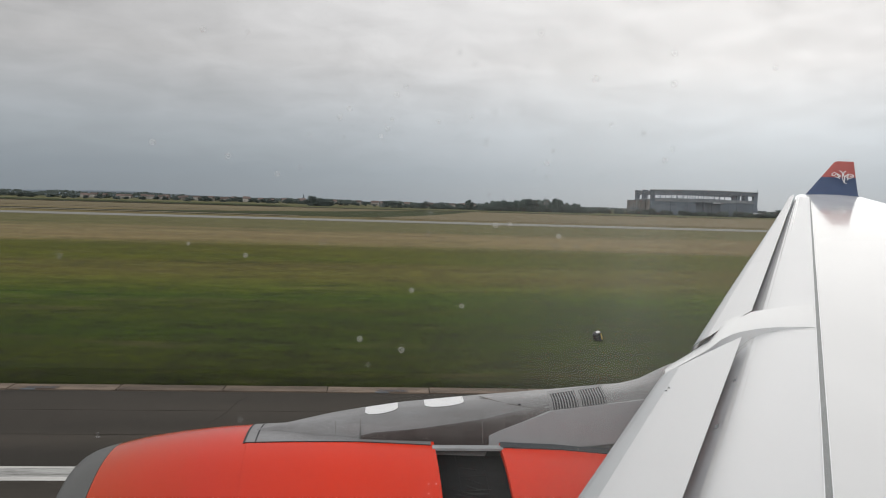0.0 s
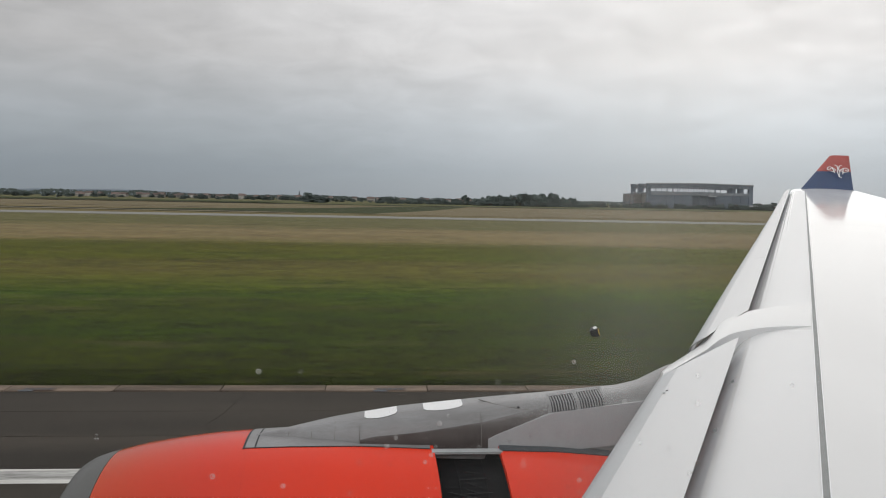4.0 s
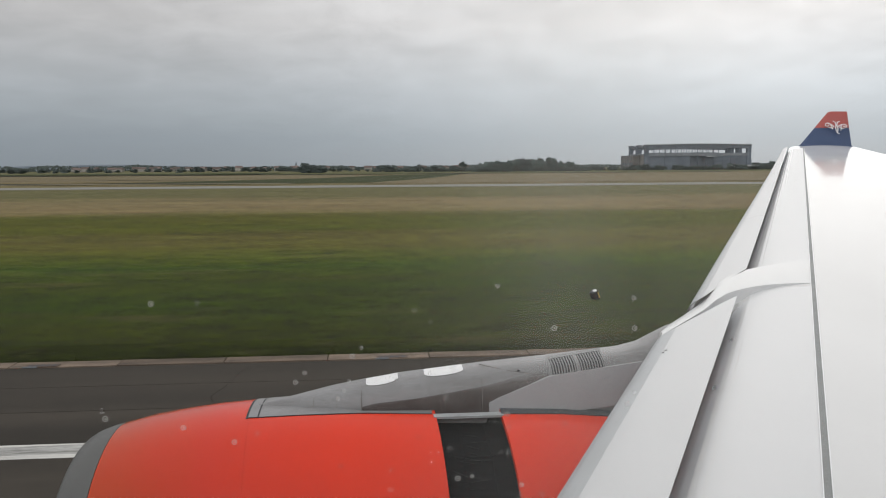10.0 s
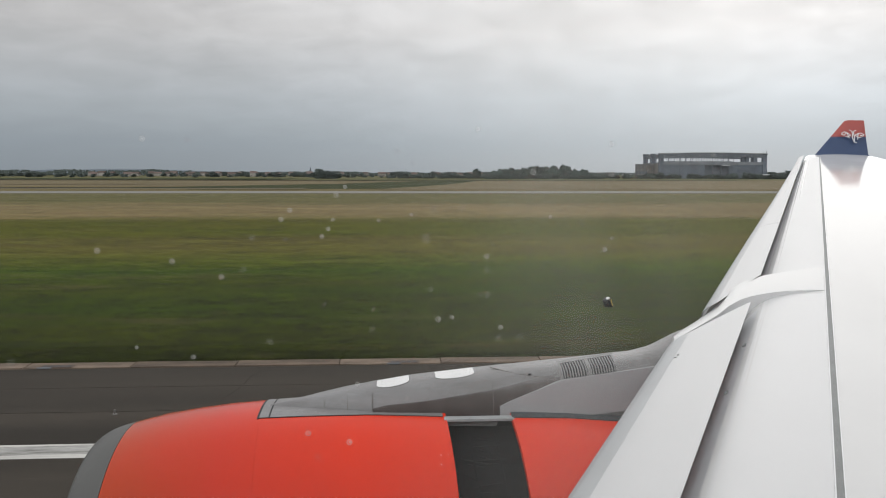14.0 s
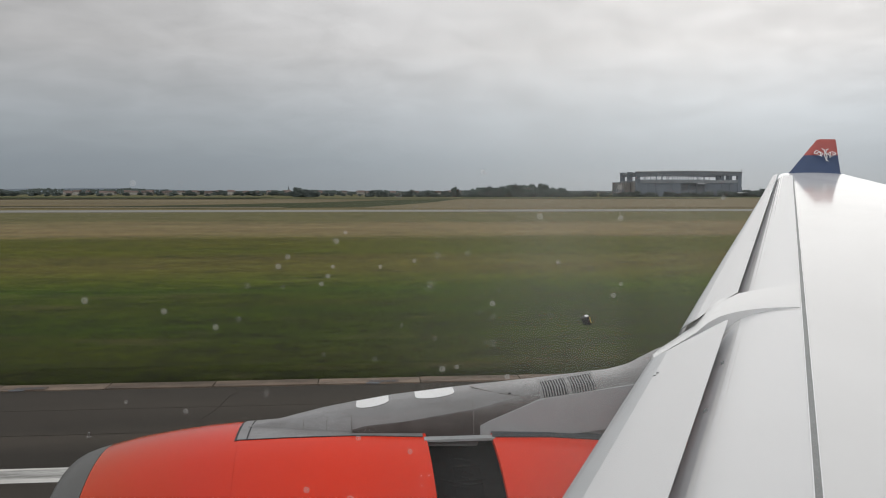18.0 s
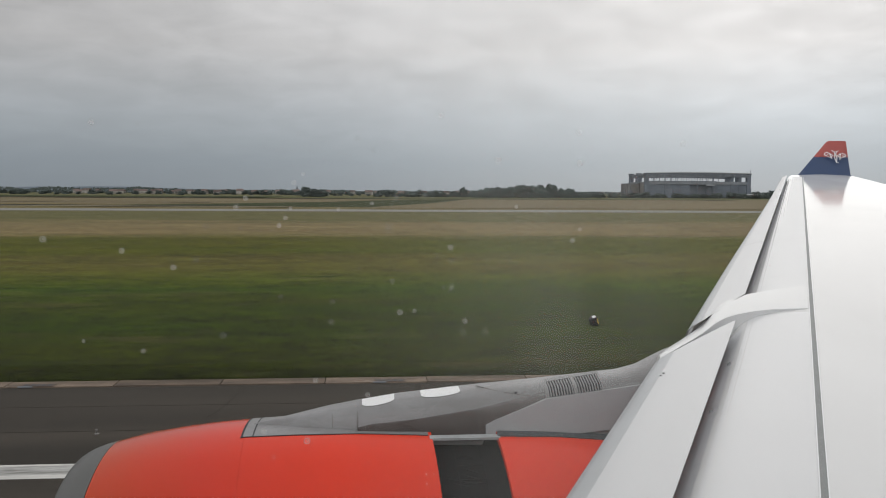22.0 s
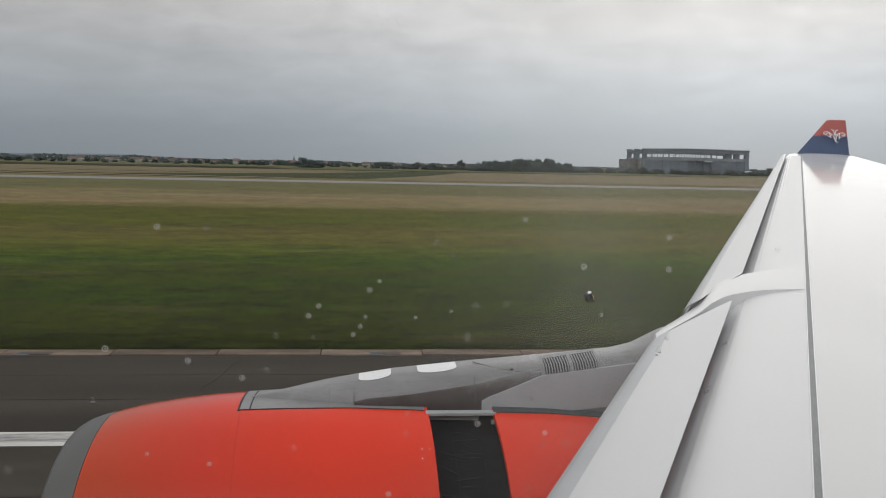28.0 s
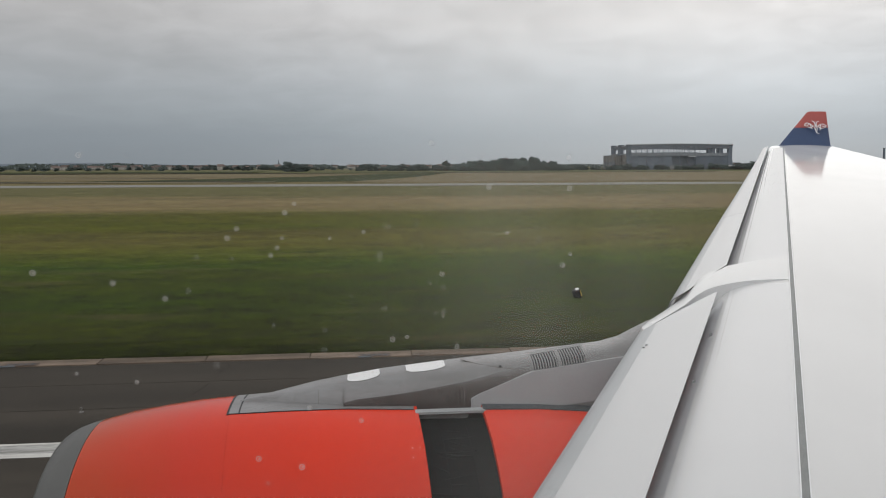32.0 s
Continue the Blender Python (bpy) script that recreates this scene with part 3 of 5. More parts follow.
    # slat track slots and a faint pair of placards
    for x, y in ((2.72, 5.97), (2.16, 4.98)):
        p = (x, y, z0(y) - 0.035)
        part("track_slot", plate([(p[0] + 0.005, p[1] - 0.002, p[2] + 0.012), (p[0] + 0.035, p[1] + 0.010, p[2] + 0.021), (p[0] + 0.035, p[1] + 0.013, p[2] + 0.022), (p[0] + 0.005, p[1] + 0.002, p[2] + 0.013)], (0, 0, -0.02)), "seam", w)
    for x, y in PLACARDS:
        part("placard", plate([(x + dx, y + dy, z0(y + dy) + 0.006) for dx, dy in ((-0.05, -0.22), (0.01, -0.22), (0.04, 0.22), (-0.02, 0.22))], (0, 0, -0.02)), "mark", w)
    return w


PLACARDS = ((8.33, 14.18), (8.47, 14.19))
wing = build_wing()


def slat_ring(y, inner, skew=0.0):
    """One section of a slat; skew slants its nose inboard, as at the ends beside the pylon."""
    if inner:
        c, d = lerp(y, [(0, 0.76), (7.3, 0.69)]), 0.36
    else:
        c, d = lerp(y, [(8.3, 0.54), (15, 0.42), (21, 0.33), (27, 0.24)]), lerp(y, [(8.3, 0.31), (15, 0.36), (21, 0.40), (25, 0.34), (27, 0.28)])
    pts = [(0, 0.012), (-0.18, -0.022), (-0.35, -0.07), (-0.50, -0.13), (-0.62, -0.19), (-0.72, -0.255), (-0.80, -0.32), (-0.89, -0.46), (-0.95, -0.70), (-0.99, -0.92), (-0.985, -1.14), (-0.93, -1.22), (-0.8, -1.2),
           (-0.66, -0.95), (-0.4, -0.5), (-0.15, -0.17), (0.0, -0.012)]
    ring = []
    for u, w in pts:
        yy = y - skew * lerp(-u, [(0.0, 0.0), (0.35, 0.55), (0.62, 0.9), (0.8, 1.0), (1.0, 1.0)])
        ring.append((x_slat(yy) + c * u, yy, z0(yy) + 0.012 + d * w))
    return ring


def build_slats():
    spans = [(0.3, 7.14, True), (8.27, 11.9, False), (11.915, 16.2, False), (16.215, 20.9, False), (20.915, 26.9, False)]
    for order, (a, b, inner) in enumerate(spans):
        n = 8
        rings = []
        for i in range(n + 1):
            skew = 0.72 * i / n if order == 0 else (0.95 * (1 - i / n) ** 2 if order == 1 else 0.0)
            rings.append(slat_ring(a + (b - a) * i / n, inner, skew))
        sl = smooth(part("slat", loft(rings), "slat", airliner, "light grey leading-edge slat, lowered"), 50)
        if order == 1:
            # dark sheet stands in for the shade in the gap at the slat's end
            gap_face = bmesh.new()
            gap_face.faces.new([gap_face.verts.new((x, y - 0.006, z)) for x, y, z in rings[0]])
            part("end_rib", gap_face, "vent", sl, "dark sheet for the shaded gap at the slat's end")
        # shade on the turned-down nose is put into a darker grey band
        rows = []
        for r in rings:
            first = tuple(0.5 * (p + q) for p, q in zip(r[4], r[5]))
            rows.append([(first[0], first[1], first[2] + 0.0005)] + [(x - 0.003, y, z + 0.003) for x, y, z in r[6:12]])
        smooth(part("nose_band", loft(rows, caps=False, closed=False), "nose", sl, "slat nose band, darker grey for its shade"), 50)
    # small dark drain marks on the inner slat
    for y, u in ((5.78, -0.45), (5.84, -0.44)):
        p = Vector((x_slat(y) + u, y, z0(y) - 0.052))
        part("drain_mark", soft_box(p - Vector((0.010, 0.002, 0.004)), p + Vector((0.010, 0.002, 0.004)), 0.001), "seam", airliner)


build_slats()


def build_pylon_cap():
    """Fixed piece of leading edge between the slats, over the pylon."""
    # near and far edge: place along the flow from the slat line, span, height over the wing plane
    stations = [((0.70, 7.62, 0.004), (0.70, 8.75, 0.004)), ((0.485, 7.56, 0.018), (0.485, 8.55, 0.016)), ((0.34, 7.53, 0.020), (0.34, 8.45, 0.020)), ((0.197, 7.50, 0.016), (0.197, 8.36, 0.018)),
                ((0.08, 7.46, 0.008), (0.08, 8.30, 0.010)), ((-0.028, 7.42, -0.004), (-0.035, 8.22, 0.005)), ((-0.106, 7.25, 0.010), (-0.160, 8.05, -0.003)), ((-0.190, 7.05, 0.006), (-0.274, 7.80, -0.030)),
                ((-0.273, 6.87, -0.030), (-0.364, 7.50, -0.120)), ((-0.389, 6.70, -0.064), (-0.494, 7.20, -0.160)), ((-0.519, 6.56, -0.112), (-0.580, 6.90, -0.158)), ((-0.592, 6.50, -0.145), (-0.630, 6.65, -0.154)),
                ((-0.62, 6.50, -0.26), (-0.66, 6.65, -0.26))]
    rows = []
    for near, far in stations:
        row = []
        for q, lift in ((0.0, 0.0), (0.06, 0.004), (0.3, 0.010), (0.5, 0.012), (0.7, 0.008), (0.94, 0.003), (1.0, 0.0)):
            u, y, h = (a + (b - a) * q for a, b in zip(near, far))
            row.append((x_slat(y) + u, y, z0(y) + h + lift))
        for u, y, h in (far, near):
            row.append((x_slat(y) + u, y, z0(y) + h - 0.2))
        rows.append(row)
    c = smooth(part("pylon_cap", loft(rows), "cap", airliner, "curved white cap between the slats"), 40)
    return c


build_pylon_cap()


def build_winglet():
    def ring(x0, x1, y, z, t):
        n = 8
        up = [(x0 + (x1 - x0) * (0.5 - 0.5 * math.cos(math.pi * i / n)), y - t * math.sin(math.pi * (i / n) ** 0.7), z) for i in range(n + 1)]
        dn = [(x, 2 * y - yy, zz) for x, yy, zz in up[-2:0:-1]]
        return up + dn
    base = ring(14.80, 16.86, 27.46, 6.24, 0.07)
    low = ring(14.92, 16.84, 27.52, 6.30, 0.065)
    mid = ring(15.55, 16.84, 27.72, 6.92, 0.05)
    top = ring(16.12, 16.85, 27.90, 7.48, 0.03)
    cap = ring(16.24, 16.83, 27.91, 7.51, 0.015)
    w = smooth(part("winglet", loft([base, low, mid]), "blue", airliner, "upright wingtip fin, dark blue below and red above"), 40)
    smooth(part("upper_band", loft([mid, top, cap]), "wred", w, "red upper half"), 40)
    # white crest: a plain shape of strokes
    bm = bmesh.new()
    lines = [[(-0.26, 0.07), (-0.32, 0.02), (-0.40, 0.04), (-0.38, 0.10), (-0.30, 0.14), (-0.20, 0.10), (-0.08, 0.02), (-0.20, -0.04), (-0.27, -0.02)], [(-0.20, 0.10), (-0.14, -0.08)],
             [(-0.09, 0.20), (-0.02, 0.16), (0.0, 0.06), (-0.03, -0.06), (0.02, -0.22)], [(0.13, 0.19), (0.06, 0.16), (0.03, 0.06), (0.06, -0.06), (0.02, -0.22), (0.10, -0.24)],
             [(0.28, 0.02), (0.36, -0.02), (0.40, 0.04), (0.30, 0.10), (0.20, 0.08), (0.08, 0.02), (0.20, -0.06), (0.30, -0.05)], [(0.20, 0.08), (0.16, -0.12)]]
    strokes = [pair for line in lines for pair in zip(line, line[1:])]
    for (u0, v0), (u1, v1) in strokes:
        a, b = Vector((u0, v0)), Vector((u1, v1))
        d = (b - a).normalized() * 0.013
        p = Vector((-d.y, d.x))
        vs = [a - d + p, b + d + p * 0.6, b + d - p * 0.6, a - d - p]
        ring1 = [(16.28 + q.x, 27.62 + 0.3 * (q.y + 0.0) - 0.052, 6.95 + q.y) for q in vs]
        rows = [[bm.verts.new(v) for v in ring1], [bm.verts.new((v[0], v[1] + 0.03, v[2])) for v in ring1]]
        bm.faces.new(rows[0])
        bm.faces.new(rows[1][::-1])
        for i in range(4):
            j = (i + 1) % 4
            bm.faces.new((rows[0][i], rows[0][j], rows[1][j], rows[1][i]))
    part("crest", bm, "white", w, "white painted crest")


build_winglet()

YC, ZC = 6.95, 2.165


def build_engine():
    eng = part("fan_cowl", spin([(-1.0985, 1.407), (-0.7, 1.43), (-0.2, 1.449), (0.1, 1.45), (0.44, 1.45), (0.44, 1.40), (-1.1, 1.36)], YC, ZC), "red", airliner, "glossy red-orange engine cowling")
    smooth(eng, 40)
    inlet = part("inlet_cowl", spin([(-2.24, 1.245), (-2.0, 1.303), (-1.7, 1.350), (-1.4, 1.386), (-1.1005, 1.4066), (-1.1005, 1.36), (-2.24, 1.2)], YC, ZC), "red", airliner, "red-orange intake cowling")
    smooth(inlet, 40)
    lip = [(-1.6, 1.12), (-2.1, 1.06), (-2.3, 1.035), (-2.45, 1.03), (-2.52, 1.06), (-2.535, 1.10), (-2.525, 1.12), (-2.50, 1.145), (-2.44, 1.182), (-2.35, 1.215), (-2.245, 1.243), (-2.245, 1.2)]
    smooth(part("inlet_lip", spin(lip, YC, ZC), "lip", airliner, "bare grey metal intake lip"), 50)
    # dark interior: fan disc and duct
    part("fan_face", spin([(-1.62, 0.02), (-1.6, 0.35), (-1.55, 1.13)], YC, ZC, steps=48), "dark2", airliner, "dark fan behind the intake")
    for x, r in ((-1.10, 1.4075), (0.425, 1.4505)):
        part("panel_joint", spin([(x - 0.001, r - 0.01), (x - 0.001, r + 0.0006), (x + 0.001, r + 0.0006), (x + 0.001, r - 0.01)], YC, ZC, steps=80), "cowl_joint", eng)
    # latches by the joint
    for a in (33, 36.5):
        for x in (0.40, 0.46):
            t = radians(a)
            p = Vector((x, YC - 1.452 * math.sin(t), ZC + 1.452 * math.cos(t)))
            if x < 0.42 or a < 34:
                part("latch", soft_box(p - Vector((0.0045, 0.004, 0.0045)), p + Vector((0.0045, 0.004, 0.0045)), 0.002), "seam_edge", eng)
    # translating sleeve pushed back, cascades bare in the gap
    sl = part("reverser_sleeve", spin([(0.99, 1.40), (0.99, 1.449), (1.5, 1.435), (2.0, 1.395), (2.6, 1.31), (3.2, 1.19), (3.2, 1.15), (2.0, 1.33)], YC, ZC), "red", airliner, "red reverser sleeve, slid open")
    smooth(sl, 40)
    core = part("cascade_drum", spin([(0.4, 1.33), (1.2, 1.32)], YC, ZC, steps=64), "dark", airliner, "black reverser cascade")
    for k in range(2):
        x = 0.62 + 0.22 * k
        part("cascade_ring", spin([(x, 1.33), (x, 1.337), (x + 0.006, 1.337), (x + 0.006, 1.33)], YC, ZC, steps=64), "dark2", core)
    for k in range(12):
        a = 17 + k * 12
        part("cascade_bar", spin([(0.44, 1.32), (0.44, 1.339), (1.1, 1.337), (1.1, 1.32)], YC, ZC, a, a + 0.3, steps=1), "dark2", core)
    # blocker-door links and torn seals that lie across the cascade
    rnd = random.Random(17)
    for k in range(16):
        a, x, n = rnd.uniform(10, 52), rnd.uniform(0.50, 0.72), rnd.uniform(0.10, 0.26)
        tilt = rnd.uniform(-2.0, 3.0)
        rows = []
        for i in range(6):
            t, q = radians(a + tilt * i / 5), x + n * i / 5
            w = 0.003
            rows.append([(q, YC - r * math.sin(t + dt), ZC + r * math.cos(t + dt)) for r, dt in ((1.336, -w / 1.34), (1.341, -w / 2.7), (1.341, w / 2.7), (1.336, w / 1.34))])
        part("cascade_link", loft(rows), "link", core)
    smooth(part("core_cowl", spin([(2.2, 1.0), (3.2, 0.95), (4.2, 0.72), (4.9, 0.5), (4.9, 0.3)], YC, ZC, steps=64), "lip", airliner, "bare metal core cowling"), 40)


build_engine()


def on_cowl(x, y, lift=0.0):
    r = lerp(x, [(-2.2, 1.27), (-1.7, 1.355), (-1.14, 1.405), (-0.7, 1.43), (-0.2, 1.449), (1.0, 1.45), (1.5, 1.435), (2.0, 1.395), (2.6, 1.31), (3.2, 1.19)]) + lift
    return (x, y, ZC + math.sqrt(max(0.01, r * r - (y - YC) ** 2)))


PYLON_LINE = [(-1.05, 3.585), (-0.9, 3.61), (-0.72, 3.645), (-0.5, 3.695), (-0.33, 3.738), (-0.14, 3.768), (0.16, 3.818), (0.9, 3.902), (1.51, 3.962), (2.17, 4.04), (2.37, 4.092), (2.5, 4.16), (2.62, 4.22), (3.0, 4.30)]


def pylon_half(x):
    return lerp(x, [(-1.05, 0.01), (-0.8, 0.10), (-0.5, 0.2), (-0.14, 0.285), (0.4, 0.31), (3.2, 0.33)])


PYLON_TOP = [(x, z + 0.08 * pylon_half(x) - lerp(x, [(-1.1, 0.0), (-0.7, 0.006), (-0.2, 0.036), (0.6, 0.042), (1.5, 0.05), (2.2, 0.065), (3.2, 0.06)])) for x, z in PYLON_LINE]
SADDLE = [(-1.13, 0.085), (-0.6, 0.05), (0.0, 0.012), (0.44, -0.025), (3.2, -0.03)]
PYLON_FOOT = [(-1.05, 3.5), (0.9, 3.46), (1.6, 3.48), (3.2, 3.5)]
FLANK = [(0.0, 1.05), (0.4, 1.0), (0.68, 0.90), (0.85, 0.76), (0.95, 0.58), (1.0, 0.30)]


def build_pylon():
    rings = []
    xs = [-1.04, -0.95, -0.8, -0.6, -0.4, -0.14, 0.2, 0.6, 0.9, 1.2, 1.5, 1.9, 2.17, 2.37, 2.5, 2.62, 3.0]
    for x in xs:
        t = lerp(x, PYLON_TOP)
        hw, b = pylon_half(x), lerp(x, PYLON_FOOT)
        h = max(0.02, t - b)
        ring = [(x, YC - hw * w, b + h * q) for q, w in FLANK] + [(x, YC + hw * w, b + h * q) for q, w in FLANK[::-1]]
        rings.append(ring)
    py = smooth(part("pylon", loft(rings), "pylon", airliner, "grey painted engine pylon, darker low on its side"), 60)

    def side_y(x, z):
        t, b = lerp(x, PYLON_TOP), lerp(x, PYLON_FOOT)
        return YC - pylon_half(x) * lerp((z - b) / max(0.02, t - b), FLANK)

    def skin(points, lift):
        return [(x, side_y(x, z) - lift, z) for x, z in points]

    # saddle plate on the cowling in front of the pylon, framed by black sealant
    def sheet(xa, xb, ya, yb, mat, lift, name, label=""):
        rows = []
        for i in range(9):
            x = xa + (xb - xa) * i / 8
            near = lerp(x, SADDLE) + ya
            rows.append([on_cowl(x, near + (yb - ya) * j / 8, lift) if yb - ya < 0.1 else on_cowl(x, near + (yb - near) * j / 8, lift) for j in range(9)])
        bm = loft(rows, caps=False, closed=False)
        g = bmesh.ops.extrude_face_region(bm, geom=bm.faces[:])
        bmesh.ops.translate(bm, vec=(0, 0, -0.02), verts=[v for v in g["geom"] if isinstance(v, bmesh.types.BMVert)])
        return smooth(part(name, bm, mat, py, label), 40)

    sheet(-1.10, 0.44, 6.60, 7.30, "pylon", 0.003, "saddle_plate", "grey saddle plate on the cowling")
    sheet(-1.115, -1.098, 6.585, 7.31, "joint", 0.0042, "sealant")
    sheet(-1.02, -1.008, 6.60, 7.30, "joint", 0.0052, "sealant")
    sheet(-1.11, 0.44, 6.592, 6.60, "joint", 0.0042, "sealant")
    # rail between sleeve and pylon, and the shelf above the sleeve, shadow in its colour
    sheet(0.45, 1.04, 6.545, 6.592, "rail", 0.005, "slide_rail", "pale grey slider rail")
    sheet(1.02, 2.9, 6.565, 6.68, "slot", 0.010, "slide_gap", "seal strip with shadow in its dark blue-grey")
    # pale half-round patches on the shoulder
    for xa, xb in ((-0.115, 0.165), (0.395, 0.735)):
        rows = []
        for i in range(17):
            u = -1 + 2 * i / 16
            x = 0.5 * (xa + xb) + 0.5 * (xb - xa) * u
            t = lerp(x, PYLON_TOP)
            deep = 0.0005 + 0.0115 * max(0.0, 1 - abs(u) ** 2.1) ** 0.6
            rows.append([(x, YC + 0.3 * pylon_half(x), t + 0.003), (x, YC - 0.1 * pylon_half(x), t + 0.004)] + [(x, side_y(x, t - deep * j / 6) - 0.006, t - deep * j / 6 + 0.003) for j in range(7)])
        bm = loft(rows, caps=False, closed=False)
        smooth(part("white_patch", bm, "white", py, "white half-round patch"), 60)
    # panel joints
    for x, za in ((-0.76, 3.575), (-0.56, 3.57), (-0.36, 3.565), (-0.15, 3.56), (0.875, 3.52)):
        t, out = lerp(x, PYLON_TOP), 0.0115 if x > -0.2 else 0.0012
        rows = []
        for i in range(8):
            z = za + (t - 0.004 - za) * i / 7
            rows.append([(x - 0.002, side_y(x, z) - out, z), (x + 0.002, side_y(x, z) - out, z), (x + 0.002, side_y(x, z) + 0.02, z), (x - 0.002, side_y(x, z) + 0.02, z)])
        part("panel_joint", loft(rows), "vent", py)
    rows = []
    for i in range(8):
        x = 0.88 + 0.55 * i / 7
        z = 3.895 - 0.055 * i / 7
        rows.append([(x, side_y(x, z) - 0.003, z - 0.003), (x, side_y(x, z) - 0.003, z + 0.003), (x, side_y(x, z) + 0.02, z + 0.003), (x, side_y(x, z) + 0.02, z - 0.003)])
    part("panel_joint", loft(rows), "vent", py)
    # dark grey panel along the foot of the flank
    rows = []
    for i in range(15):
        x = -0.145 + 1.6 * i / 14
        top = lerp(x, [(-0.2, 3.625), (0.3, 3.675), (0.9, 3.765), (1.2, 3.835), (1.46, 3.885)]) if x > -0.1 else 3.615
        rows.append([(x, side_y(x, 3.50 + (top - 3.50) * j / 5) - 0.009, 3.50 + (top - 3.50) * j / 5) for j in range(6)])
    smooth(part("foot_panel", loft(rows, caps=False, closed=False), "foot_tone", py, "dark grey panel along the pylon foot"), 60)
    # cooling grilles
    def flank_sheet(x0, x1, z_lo, z_hi, lift, rise=0.0, nx=5):
        """A sheet that hugs the flank; z limits are functions of x."""
        rows = []
        for i in range(nx):
            x = x0 + (x1 - x0) * i / (nx - 1)
            col = [z_lo(x) + (z_hi(x) - z_lo(x)) * j / 7 for j in range(8)]
            rows.append([(x, side_y(x, z) - lift - rise * i / (nx - 1), z) for z in col])
        return loft(rows, caps=False, closed=False)

    for xa, xb in ((1.485, 1.70), (1.735, 1.945)):
        def lo(x):
            return 3.846 + 0.105 * (x - 1.485)

        def hi(x):
            return 3.940 + 0.125 * (x - 1.485)
        fr = part("grille", flank_sheet(xa - 0.022, xb + 0.022, lambda x: lo(x) - 0.014, lambda x: hi(x) + 0.012, 0.020), "pylon", py, "louvred cooling grille")
        part("grille_backing", flank_sheet(xa, xb, lo, hi, 0.027), "joint", fr)
        for k in range(9):
            x = xa + (xb - xa) * (k + 0.5) / 9
            part("louvre", flank_sheet(x - 0.005, x + 0.0045, lo, hi, 0.034, 0.008, 2), "pylon", fr)
    part("bolt", soft_box((1.19, side_y(1.2, 3.87) - 0.008, 3.862), (1.215, side_y(1.2, 3.87) + 0.01, 3.878), 0.004), "joint", py)
    # pale apron fairing low on the flank
    out = [(0.93, 3.535), (0.93, 3.63), (1.0, 3.665), (1.46, 3.838), (1.9, 3.895), (2.5, 3.975), (2.7, 3.74), (2.05, 3.585), (1.62, 3.535)]
    bm = plate([(x, 6.56, z) for x, z in out], (0, 0.12, 0))
    for v in bm.verts:
        if v.co.y < 6.57:
            v.co.y = max(6.56, min(6.66, side_y(v.co.x, v.co.z) - 0.02))
    bmesh.ops.bevel(bm, geom=[e for e in bm.edges if all(v.co.y < 6.675 for v in e.verts)], offset=0.006, segments=2, affect="EDGES")
    smooth(part("apron_fairing", bm, "apron", py, "pale grey pointed fairing"), 40)
    under = [(0.9, 3.46), (0.93, 3.53), (1.62, 3.53), (2.05, 3.58), (2.7, 3.74), (2.9, 3.46)]
    part("under_fairing", plate([(x, 6.62, z) for x, z in under], (0, 0.2, 0)), "dark2", py)


build_pylon()


